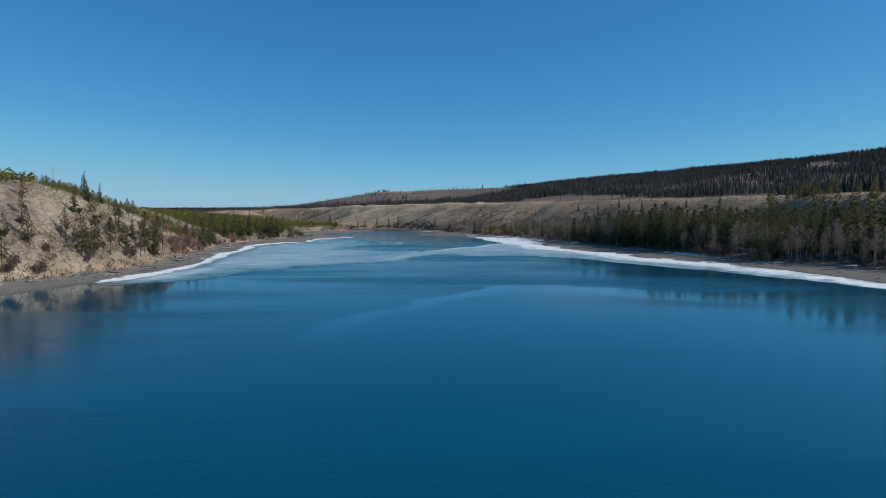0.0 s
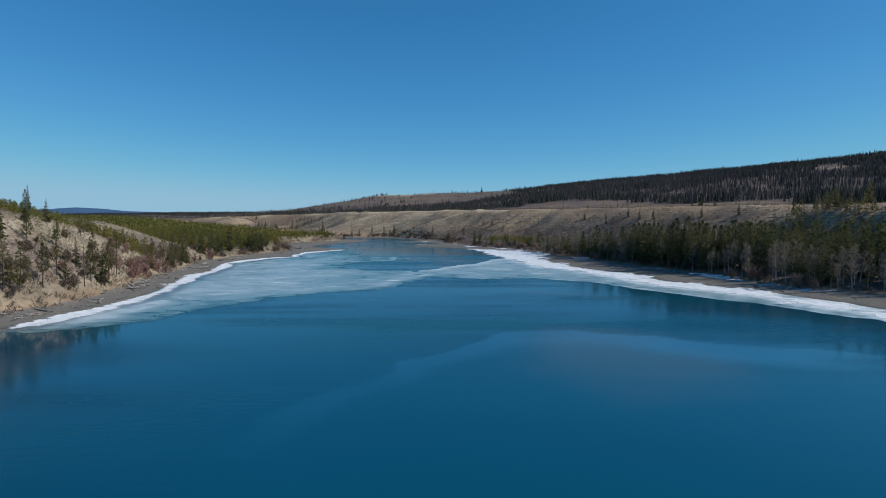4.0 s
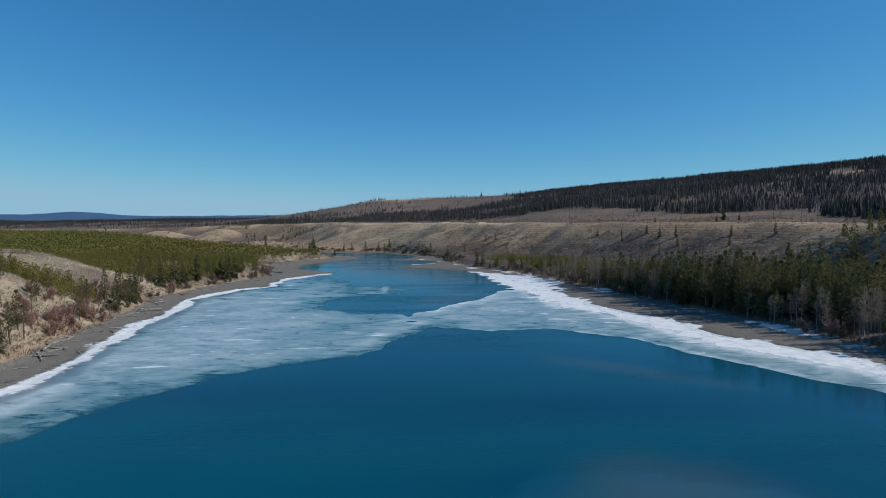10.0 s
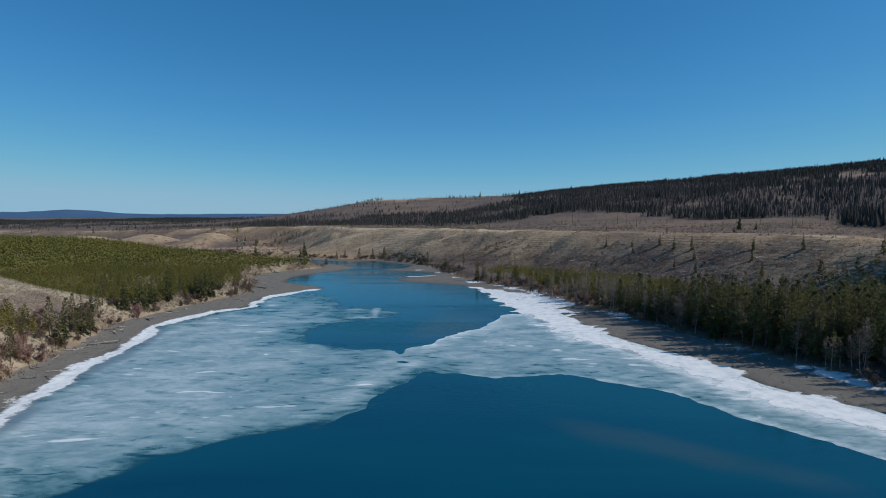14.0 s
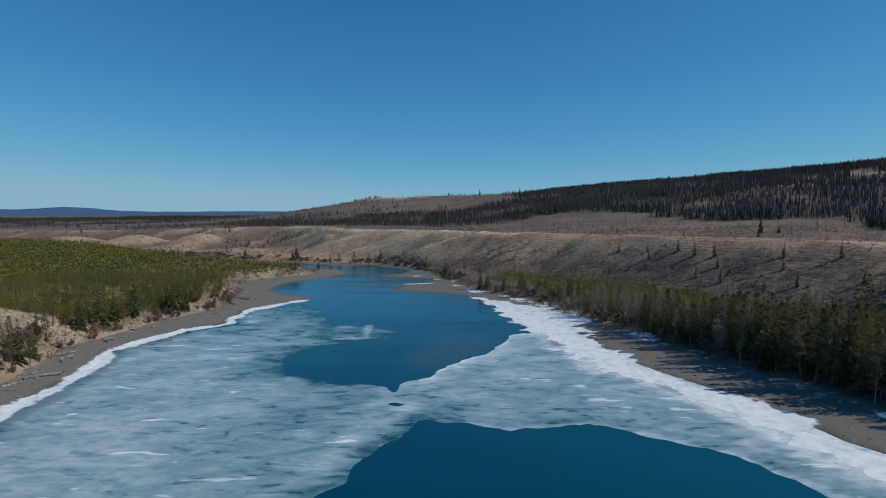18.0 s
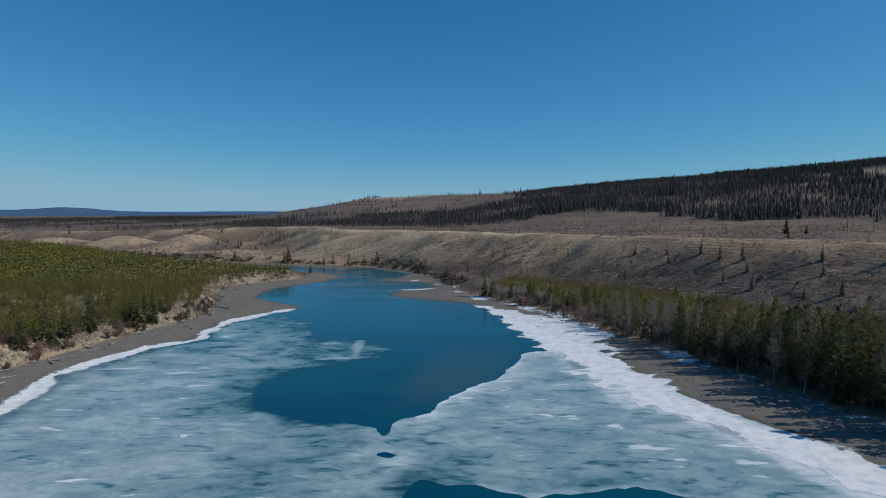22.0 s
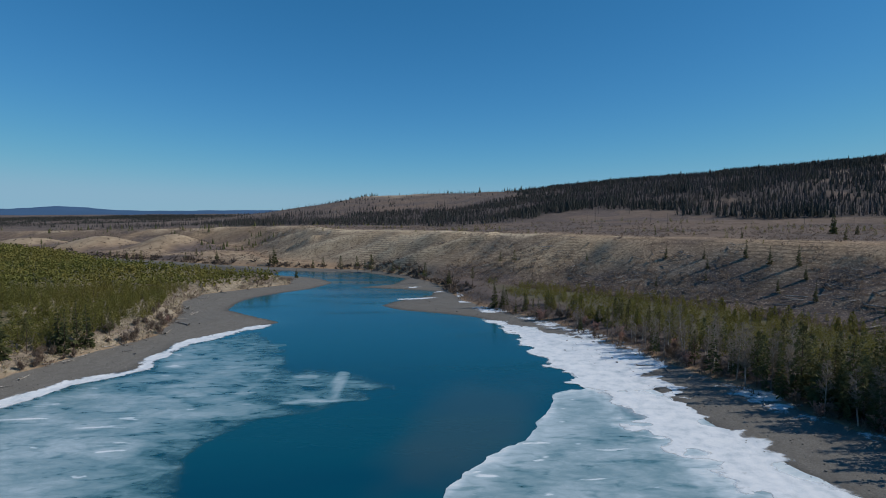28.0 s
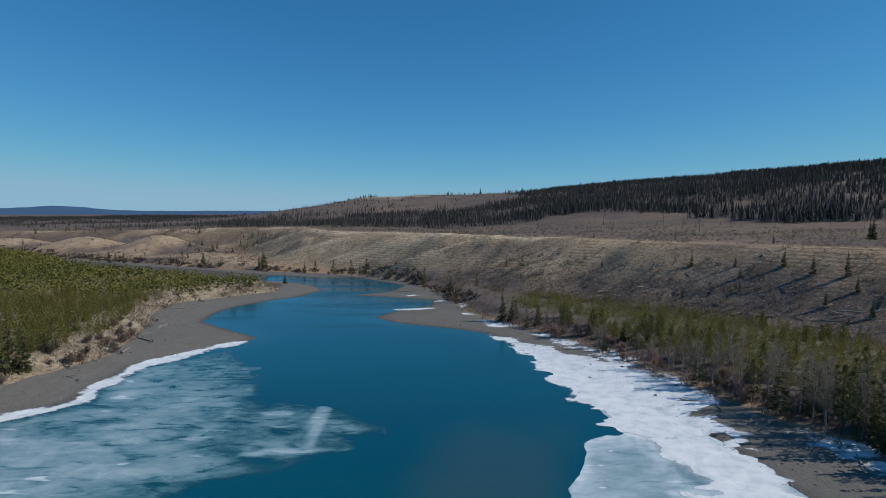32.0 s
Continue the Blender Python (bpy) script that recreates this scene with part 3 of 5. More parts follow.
def sheet(name, f, box, step, z, mat, thick=0.05, attrs=None):
    """A flat sheet where f(x, y) > 0, with its edge cut along the zero line and a low rim."""
    xs, ys = np.arange(box[0], box[2], step), np.arange(box[1], box[3], step)
    X, Y = np.meshgrid(xs, ys)
    V = f(X.ravel(), Y.ravel()).reshape(X.shape)
    verts, faces, ids = [], [], {}

    def corner(i, j):
        if (i, j) not in ids:
            ids[i, j] = len(verts)
            verts.append((xs[j], ys[i]))
        return ids[i, j]

    def cut(i, j, k, m):
        key = (i, j, k, m) if (i, j) < (k, m) else (k, m, i, j)
        if key not in ids:
            a, b = V[i, j], V[k, m]
            t = min(max(a / (a - b), 0.02), 0.98)
            ids[key] = len(verts)
            verts.append((xs[j] + (xs[m] - xs[j]) * t, ys[i] + (ys[k] - ys[i]) * t))
        return ids[key]

    rim = []
    P = V > 0
    any4 = P[:-1, :-1] | P[1:, :-1] | P[:-1, 1:] | P[1:, 1:]
    for i, j in zip(*np.nonzero(any4)):
        cs = ((i, j), (i, j + 1), (i + 1, j + 1), (i + 1, j))
        loop = []
        for n in range(4):
            a, b = cs[n], cs[(n + 1) % 4]
            if P[a]:
                loop.append((corner(*a), False))
            if P[a] != P[b]:
                loop.append((cut(*a, *b), True))
        if len(loop) > 2:
            faces.append([p[0] for p in loop])
            for n in range(len(loop)):
                if loop[n][1] and loop[(n + 1) % len(loop)][1]:
                    rim.append((loop[n][0], loop[(n + 1) % len(loop)][0]))
    v = np.array(verts)
    zz = z(v[:, 0], v[:, 1]) if callable(z) else np.full(len(v), z)
    n = len(v)
    low = {}
    pts = [(a, b, c) for (a, b), c in zip(verts, zz)]
    for a, b in rim:
        for q in (a, b):
            if q not in low:
                low[q] = len(pts)
                pts.append((verts[q][0], verts[q][1], zz[q] - thick))
        faces.append([b, a, low[a], low[b]])
    me = mesh_from(name, pts, faces, mat, False)
    ax, ay = np.array([p[0] for p in pts]), np.array([p[1] for p in pts])
    for key, fn in (attrs or {}).items():
        set_attr(me, key, fn(ax, ay))
    return new(name, me)


ICE_FRONT = [(-90, 101), (-66, 102), (-52, 98), (-44, 107), (-38, 119), (-31, 130), (-17, 144), (-10, 153), (-9, 160), (-4.5, 166.5), (-2.2, 171.5), (0, 170.2),
             (6, 168), (10, 166), (22, 169), (30, 164), (38, 158), (44, 147.5), (55, 131), (62, 121), (71, 104), (76, 92), (110, 60)]
POOL = [(24.5, 231.5), (18, 228.5), (16, 221), (12, 213), (7, 206.5), (1.5, 201), (-1.5, 192.5), (-6, 190), (-8, 184), (-10, 187), (-17.6, 190), (-25, 197), (-28, 205), (-26, 214), (-16, 221), (-8, 229), (-9, 236), (-17, 241), (-30, 246), (-38, 268), (-47, 287), (-40, 300),
        (20, 300), (22, 262)]
ICE_POLY = ICE_FRONT + [(110, 330), (-90, 330)]


def rough(x, y, seed):
    return 0.9 * wave(x, y, 5, seed) + 0.5 * wave(x, y, 2.1, seed + 1) + 0.3 * wave(x, y, 0.9, seed + 2)


def water_dist(x, y):
    e = np.minimum(near(x, y, SHORE_L)[0], near(x, y, SHORE_R)[0])
    return np.where(inside(x, y, WATER_POLY), e, -e)


def ice_field(x, y):
    wd = water_dist(x, y)
    body = np.minimum(np.minimum(sd(x, y, ICE_POLY), -sd(x, y, POOL)), wd + 1.0) + 0.9 * rough(x, y, 31)
    fade = s01(y, 262, 292) * 12 * np.where(x < 0, 1, 0)
    patch = 5 * wave(x, y * 2.2, 9, 35) + 2.5 * wave(x, y * 2, 4, 36) + 0.6
    out = np.where(x < 0, np.minimum(body, body - fade + patch * s01(y, 240, 262)), body)
    pond = np.hypot((x + 6.6 + 0.5 * (y - 177.3)) / 1.8, y - 177.3) - 0.85 + 0.7 * rough(x, y, 46)
    return np.minimum(np.minimum(out, pond), wd + 1.0)


def ice_marks(x, y):
    """Thick white seams left in the thin sheet near the pool."""
    up = s01(1.3 - np.abs(x + 19 + 0.06 * (y - 236)) + np.minimum(0, 8 - np.abs(y - 234)) + rough(x, y, 38) * 0.7, 0, 1)
    across = s01(1.0 - np.abs(y - 226 - 0.12 * (x + 20)) + np.minimum(0, 7 - np.abs(x + 20)) + rough(x, y, 39) * 0.6, 0, 1)
    flake = s01(0.9 - np.abs(y - 240 + 0.1 * (x + 29)) + np.minimum(0, 5 - np.abs(x + 29)) + rough(x, y, 37) * 0.6, 0, 1)
    return np.maximum.reduce([up, across, 0.85 * flake])


def crack(x, y):
    """A refrozen dark lead along the right shore."""
    d = near(x, y, [(20, 246), (27, 222), (31, 207), (37, 190), (40, 178), (50, 162), (60, 142)])[0]
    return 0.5 * (1 - s01(d + 0.7 * wave(x, y, 4, 44), 0.2, 1.1)) * s01(wave(x, y, 13, 45), -0.3, 0.3)


def ice_thick(x, y):
    front = sd(x, y, ICE_POLY)
    left = s01(front / np.interp(x, [-45, -20], [20, 5]), 0, 1) * 0.62 + 0.14 - 0.26 * s01(x, -46, -20) + 0.34 * s01(x, -22, -10) * (1 - s01(front, 4, 11))
    right = 0.44 + 0.22 * s01(front, 0, 5)
    shore = s01(-water_dist(x, y), -6, -1) * 0.25 - 0.42 * (1 - s01(water_dist(x, y), 5, 11)) * (1 - s01(y, 118, 140)) * (x < -20)
    pool = 0.28 * s01(sd(x, y, POOL), -7, -1) * s01(x, -14, -6)
    right = right + 0.18 * (1 - s01(water_dist(x, y), 6, 13)) * (x > 0)
    # the left sheet thins out to nothing towards the open water
    rim = np.minimum(sd(x, y, ICE_POLY), -sd(x, y, POOL)) + 1.5 * rough(x, y, 74)
    melt = 0.5 * (1 - s01(rim, 0, 6)) * np.where(y < 188, s01(-x, 20, 28), s01(-x, 8, 14) * (1 - 0.75 * s01(y, 208, 222)))
    # a last thin lobe round the seams
    lobe = 1 - s01(np.hypot((x + 25) / 15, (y - 233) / 12) + 0.16 * rough(x, y, 75), 0.45, 1.0)
    thick = np.clip(np.where(x < -4, left, right) + pool - shore * np.where(x < 0, 1.6, 0) - 0.15 * s01(y, 250, 280) * (x < 0) - 0.42 * s01(x, -36, -12) * s01(y, 200, 214) * (x < 0) - 0.24 * s01(y, 196, 240) * (x < -4) - crack(x, y) - 0.5 * s01(sd(x, y, POOL), -20, -0.5) * s01(y, 188, 198) * (1 - 0.85 * s01(y, 208, 224)) * (x < -4)
                   - melt + 0.6 * ice_marks(x, y) + 0.12 * wave(x, y, 15, 41) + 0.16 * wave(x, y * 1.8, 6, 42) * s01(y, 195, 215), 0, 1)
    return np.maximum(thick, np.clip(lobe * (0.27 + 0.07 * wave(x, y * 1.8, 6, 42) + 0.06 * wave(x, y * 2.5, 3, 76)) + 0.5 * ice_marks(x, y), 0, 1))


def ice_frost(x, y):
    """Whitened ice towards the snow of the shore, along the seams and the rims of the open water."""
    near_snow = 0.65 * s01(snow_right(x, y) + 1.2 * rough(x, y, 57), -3.6, 0.5) * (x > 0)
    rim = (1 - s01(np.abs(sd(x, y, POOL)) + 0.8 * rough(x, y, 58), 0.1, 1.3)) * (x > -4) * 0.5 + (1 - s01(np.abs(sd(x, y, ICE_POLY)) + rough(x, y, 59), 0.1, 1.8)) * (x > 4) * 0.55
    ring = (1 - s01(np.abs(np.hypot((x + 7.3) / 2.0, y - 177.3) - 2.0) + 0.9 * rough(x, y, 60), 0.1, 1.4)) * 0.3
    return np.clip(np.maximum.reduce([near_snow, rim, ring]), 0, 1)


def ice_clear(x, y):
    """Smooth grey ice between the left shore's snow and the frosted sheet, and the dark leads at the right."""
    wd = water_dist(x, y)
    band = s01(wd, 0.6, 1.6) * (1 - s01(wd + 2.2 * wave(x, y, 12, 64) + 1.2 * wave(x, y, 4, 65), 3.6, 5.4)) * (x < -30) * (1 - s01(y, 205, 235))
    d = near(x, y, [(21, 262), (23, 246), (28.5, 222), (33, 205), (39, 190), (45, 176), (56, 158), (66, 138)])[0]
    lead = (1 - s01(d + 1.3 * wave(x, y, 7, 66) + 0.5 * wave(x, y, 2, 67), 0.1, 1.0)) * s01(wave(x, y, 15, 68), -0.25, 0.25)
    return np.clip(np.maximum(band * 0.85, lead * 0.7), 0, 1)




def snow_left(x, y):
    wd = water_dist(x, y)
    w = 1.6 + 0.5 * wave(x, y, 8, 51) + 0.25 * s01(y, 90, 120) - 3.5 * s01(y, 284, 292) - 3.4 * (1 - s01(y, 97, 107))
    return np.where(x < -30, w - np.abs(wd - 0.6 - 0.9 * wave(x, y, 9, 56)) + 1.0 * rough(x, y, 52), -1)


def snow_right(x, y):
    wd = water_dist(x, y)
    w = np.interp(y, [60, 95, 130, 165, 200, 232, 244, 262, 275, 290, 297, 305], [2.4, 3.8, 4.6, 4.6, 5.2, 8.0, 10.2, 8.6, 5.2, 2.4, 1.0, -2])
    off = np.interp(y, [60, 130, 200, 232, 244, 262, 275, 290], [2.2, 3.6, 4.2, 3.6, -2.2, -3.6, -1.8, 0.2])
    return np.where(x > 0, w - 0.6 - np.abs(wd - off) + 1.9 * rough(x, y, 53) + 0.7 * wave(x * 0.5, y * 1.6, 1.6, 69) + 1.8 * wave(x * 0.7, y * 1.4, 7, 54) - 3.2 * s01(wave(x, y, 4.5, 55) + 0.5 * wave(x * 0.6, y * 1.4, 1.7, 70), 0.42, 0.75), -1)


ice = sheet("lake_ice", ice_field, (-80, 84, 84, 300), 0.8, 0.035, M_ICE, 0.05, {"thick": ice_thick, "frost": ice_frost, "clear": ice_clear})
tagged(ice, "thin melting lake ice, white and teal in streaks", "ice", kind="structure")


def snow_patches(x, y):
    z, dw, dl, dr, db, dg = lay(x, y)
    v = 1.1 * wave(x * 0.6, y * 1.1, 7, 61) + 0.7 * wave(x * 0.4, y * 1.9, 3, 62) + 0.35 * rough(x * 0.6, y * 1.5, 73) - 0.72
    edge = 1.2 - np.abs(dr + 0.8) * 0.45
    bar = np.maximum(2.1 - np.hypot((x + 7.5) / 3.4, y - 330), 1.2 - np.hypot((x + 11) / 2.5, (y - 358)))
    bar = np.maximum(bar, 1.4 - np.hypot((x + 1) / 1.5, (y - 346)))
    strip = np.where((x > 5) & (dr < 3) & (dw > 0.5), v + np.minimum(edge, 0.6), -1)
    return np.maximum(strip, bar + 0.5 * rough(x, y, 63))


def on_land(x, y):
    return np.maximum(land(x, y), 0.0) + 0.06


for name, fn, box, st in (("snow_bank", snow_left, (-95, 60, -35, 300), 0.6), ("snow_bank", snow_right, (-5, 60, 110, 310), 0.7), ("snow_patch", snow_patches, (-40, 60, 130, 372), 0.7)):
    tagged(sheet(name, lambda x, y, fn=fn: fn(x, y) + 0.9, box, st, on_land, M_SNOW, 0.04, {"cover": fn}), "crusted old snow along the gravel shore", "snow", kind="structure")

# ---- distant hills ----
hx = np.linspace(-4200, -900, 120)
hz = 46 + 22 * np.exp(-((hx + 2650) / 210) ** 2) + 13 * np.exp(-((hx + 3150) / 260) ** 2) + 3 * wave(hx, 0 * hx, 160, 71) + 2 * wave(hx, 0 * hx, 60, 72)
hz = hz * np.interp(hx, [-4200, -2650, -2200, -1850, -1740, -900], [1, 1, 0.82, 0.78, 0.76, 0.72])
rows = [np.stack([hx, 0 * hx + y, 15 + (hz - 15) * k], -1) for y, k in ((3700, -1.6), (3900, 0.7), (4050, 1.0), (4300, 0.9))]
idx = np.arange(480).reshape(4, 120)
quads = np.stack([idx[:-1, :-1], idx[:-1, 1:], idx[1:, 1:], idx[1:, :-1]], -1).reshape(-1, 4)
tagged(new("backdrop", mesh_from("backdrop", np.concatenate(rows), quads, M_FAR, True)), "forested hills on the horizon, blue haze painted into their colour", "hills", kind="structure")

# ---- plants: shapes ----
def tube(p, q, r0, r1, sides=5):
    """Tapered stem from p to q: verts and quads."""
    p, q = np.array(p, float), np.array(q, float)
    d = q - p
    d /= np.linalg.norm(d) + 1e-9
    a = np.cross(d, (0.3, 0.9, 0.2))
    a /= np.linalg.norm(a) + 1e-9
    b = np.cross(d, a)
    w = np.arange(sides) * 2 * np.pi / sides
    ring = np.cos(w)[:, None] * a + np.sin(w)[:, None] * b
    i = np.arange(sides)
    j = (i + 1) % sides
    return np.concatenate([p + ring * r0, q + ring * r1]), np.stack([i, j, j + sides, i + sides], -1)


class Heap:
    """Collects quads into one mesh."""

    def __init__(self):
        self.v, self.f, self.n = [], [], 0

    def add(self, v, f):
        self.v.append(np.asarray(v, np.float32))
        self.f.append(np.asarray(f, np.int32) + self.n)
        self.n += len(v)

    def stem(self, path, radii, sides=5):
        for k in range(len(path) - 1):
            self.add(*tube(path[k], path[k + 1], radii[k], radii[k + 1], sides))

    def blade(self, p, d, length, width, rng, droop=0.0):
        """A small leaf-shaped spray from p along d."""
        d = np.asarray(d, float)
        d = d / (np.linalg.norm(d) + 1e-9)
        s = np.cross(d, rng.normal(size=3))
        s /= np.linalg.norm(s) + 1e-9
        tip = p + d * length + np.array((0, 0, -droop * length))
        m = p + d * length * 0.5
        self.add([p, m + s * width * 0.5, tip, m - s * width * 0.5], [[0, 1, 2, 3]])

    def mesh(self, name, mat, smooth=False):
        return mesh_from(name, np.concatenate(self.v), np.concatenate(self.f), mat, smooth)

    def arrays(self):
        return np.concatenate(self.v), np.concatenate(self.f)


def spruce_shape(seed, h=10.0, r=1.75, levels=20, per=8, sprays=3, low=0.06, wide=0.36):
    rng = np.random.default_rng(seed)
    t, c = Heap(), Heap()
    t.stem([(0, 0, -0.4), (0.03, 0, h * 0.4), (0, 0.03, h * 0.97)], [0.17, 0.11, 0.02], 6)
    for k in range(levels):
        u = low + (1 - low) * (k + rng.uniform(-0.3, 0.3)) / levels
        reach = r * (1 - u) ** 0.85 * (0.75 + 0.35 * math.sin(k * 2.1 + seed)) + 0.12
        for j in range(max(4, int(per * (1.15 - 0.6 * u)))):
            if rng.random() < 0.1:
                continue
            a = rng.uniform(0, 2 * np.pi)
            l = reach * rng.uniform(0.6, 1.15)
            d = np.array((math.cos(a), math.sin(a), rng.uniform(-0.35, 0.12) + 0.35 * u))
            p = np.array((0, 0, u * h))
            c.blade(p + d * l * 0.1, d, l, l * wide + 0.12, rng, 0.12)
            for _ in range(sprays - 1):
                e = d + rng.normal(size=3) * 0.4
                c.blade(p + d * l * rng.uniform(0.3, 0.65), e, l * 0.55, l * wide * 0.83 + 0.1, rng, 0.15)
    for j in range(5):
        c.blade(np.array((0, 0, h * 0.94)), rng.normal(size=3) * 0.25 + (0, 0, 1), h * 0.07, 0.16, rng)
    return t, c


def pine_shape(seed, h=10.0, r=1.5, low=0.3, clumps=110, blades=8, size=0.8, wide=0.62):
    rng = np.random.default_rng(seed)
    t, c = Heap(), Heap()
    bend = rng.normal(size=2) * 0.18
    spine = lambda u: np.array((bend[0] * math.sin(3 * u), bend[1] * math.sin(2.4 * u), u * h))
    t.stem([spine(0) - (0, 0, 0.4), spine(0.35), spine(0.7), spine(0.97)], [0.15, 0.11, 0.06, 0.02], 6)
    for k in range(clumps):
        w = ((k + rng.random()) / clumps) ** 1.25
        u = low + (0.97 - low) * w
        prof = min(1.0, 0.6 + 2.2 * w) * (1 - w) ** 0.75 + 0.06
        a, l = k * 2.4 + rng.uniform(-0.6, 0.6), r * prof * math.sqrt(rng.uniform(0.08, 1.15))
        p = spine(u)
        q = p + np.array((math.cos(a) * l, math.sin(a) * l, rng.uniform(-0.2, 0.25) * l))
        if k % 4 == 0 and l > 0.5:
            t.add(*tube(p, q, 0.035, 0.012, 3))
        s = size * rng.uniform(0.75, 1.2) * (0.6 + 0.4 * (1 - w))
        for _ in range(blades):
            d = rng.normal(size=3) + np.array((math.cos(a), math.sin(a), 0.55)) * 0.7
            c.blade(q, d, s * rng.uniform(0.7, 1.2), s * wide, rng)
    for _ in range(max(3, blades)):
        c.blade(spine(0.9), rng.normal(size=3) * 0.3 + (0, 0, 1), h * 0.1, h * 0.035, rng)
    return t, c


def cone_shape(seed, h=10.0, r=1.7, tiers=4, kites=4):
    """A small far conifer: tiers of drooping ragged boughs."""
    rng, c = np.random.default_rng(seed), Heap()
    for k in range(tiers):
        u0 = 0.04 + 0.9 * k / tiers
        top = min(h, h * (u0 + 1.5 / tiers) * rng.uniform(0.95, 1.05))
        reach = r * (1 - 0.9 * k / tiers) * rng.uniform(0.8, 1.1)
        turn = rng.uniform(0, 6.28)
        for j in range(kites):
            a, w = turn + j * 2 * np.pi / kites + rng.uniform(-0.25, 0.25), rng.uniform(0.75, 1.15)
            at = lambda b, q, z: (math.cos(b) * reach * q, math.sin(b) * reach * q, z)
            c.add([(0, 0, top), at(a - 0.75, 0.8 * w, u0 * h + h * 0.05), at(a, 1.1 * w, u0 * h - h * 0.02), at(a + 0.75, 0.8 * w, u0 * h + h * 0.06)], [[0, 1, 2, 3]])
    return c.arrays()


def bare_shape(seed, h=8.0, spread_=0.32, limbs=26, twigs=5, r0=0.10, stems=1, lean=0.06, fine=0.035):
    """A leafless tree or shrub: stems, limbs and fine twigs."""
    rng = np.random.default_rng(seed)
    t, c = Heap(), Heap()
    for s in range(stems):
        off = rng.normal(size=2) * (0.18 if stems > 1 else 0)
        tilt = rng.normal(size=2) * (lean if stems == 1 else 0.28)
        hh = h * (1 if stems == 1 else rng.uniform(0.6, 1.05))
        spine = lambda u: np.array((off[0] + tilt[0] * hh * u + 0.06 * math.sin(5 * u + seed), off[1] + tilt[1] * hh * u, hh * u))
        us = [0, 0.3, 0.6, 0.8, 1.0]
        t.stem([spine(u) - (0, 0, 0.3 if u == 0 else 0) for u in us], [r0, r0 * 0.8, r0 * 0.5, r0 * 0.3, r0 * 0.1], 5)
        for k in range(limbs):
            u = rng.uniform(0.25 if stems == 1 else 0.1, 0.98)
            a = rng.uniform(0, 2 * np.pi)
            l = hh * spread_ * (1.1 - u) ** 0.6 * rng.uniform(0.4, 1.0)
            d = np.array((math.cos(a), math.sin(a), rng.uniform(0.6, 1.5)))
            d /= np.linalg.norm(d)
            p, q = spine(u), spine(u) + d * l
            c.add(*tube(p, q, r0 * 0.28, r0 * 0.1, 3))
            for _ in range(twigs):
                e = d + rng.normal(size=3) * 0.55
                e /= np.linalg.norm(e)
                w = p + d * l * rng.uniform(0.3, 1.0)
                c.blade(w, e, l * rng.uniform(0.3, 0.6) + 0.1, fine + r0 * 0.1, rng)
    return t, c


def snag_shape(seed, h=9.0, stubs=14, sides=5):
    rng = np.random.default_rng(seed)
    t = Heap()
    t.stem([(0, 0, -0.4), (0.05, 0, h * 0.5), (0.1, 0.08, h)], [0.13, 0.09, 0.025], sides)
    for k in range(stubs):
        u, a = rng.uniform(0.25, 0.95), rng.uniform(0, 6.28)
        l = rng.uniform(0.2, 1.0) * (1.1 - u)
        t.add(*tube((0.05, 0, u * h), (0.05 + math.cos(a) * l, math.sin(a) * l, u * h + l * rng.uniform(-0.4, 0.3)), 0.03, 0.008, 3))
    return t


def plant(name, label, category, group, trunk, crown, bark_mat, leaf_mat, crown_name="crown"):
    """One plant with its trunk and crown, at the origin; copied to its places."""
    ob = new(name)
    tagged(ob, label, category, group)
    part("trunk", trunk.mesh(name + "_trunk", bark_mat, True), ob)
    if crown is not None:
        part(crown_name, crown.mesh(name + "_crown", leaf_mat), ob)
    return ob


spruces = [plant("spruce_tree", "dark green spruce with drooping boughs on the bank", "tree", "bank spruces", *spruce_shape(s, 10, r, lv, 11, 5, 0.06, 0.25), M_BARK, M_SPRUCE) for s, r, lv in ((1, 1.9, 24), (2, 1.5, 26), (3, 2.2, 24))]
pines = [plant("pine_tree", "green lodgepole pine with a bare lower trunk", "tree", "bank pines", *pine_shape(s, 10, r, lo, n, 13, 0.56, 0.30), M_BARK, M_PINE) for s, r, lo, n in ((4, 1.65, 0.2, 84), (5, 1.35, 0.34, 62), (6, 1.95, 0.18, 92))]
youngs = [plant("young_pine_tree", "bushy yellow-green young pine", "tree", "young pines", *pine_shape(s, 4, r, 0.04, 120, 8, 0.42, 0.36), M_BARK, M_YOUNG) for s, r in ((7, 1.15), (8, 1.35), (9, 1.0))]
aspens = [plant("aspen_tree", "leafless grey aspen with a pale trunk", "tree", "bare aspens", *bare_shape(s, h, 0.26, 60, 11, fine=0.036), M_ASPEN, M_GREYCROWN, "crown") for s, h in ((10, 8), (11, 9), (12, 7))]
shrubs = [plant("willow_shrub", "leafless brown willow shrub on the bank", "shrub", "willow shrubs", *bare_shape(s, 2.2, 0.45, 12, 8, 0.035, 10, fine=0.085), M_TWIG, M_BRUSH, "crown") for s in (13, 14)]
reds = [plant("willow_shrub", "leafless reddish willow shrub on the beach edge", "shrub", "red willow shrubs", *bare_shape(s, 2.3, 0.45, 12, 8, 0.035, 10, fine=0.085), M_WILLOW, M_REDBRUSH, "crown") for s in (15, 16)]
snags = [plant("dead_tree", "standing dead grey tree without bark", "tree", "dead trees", snag_shape(s, 9, 26), None, M_SNAG, None) for s in (17, 18)]


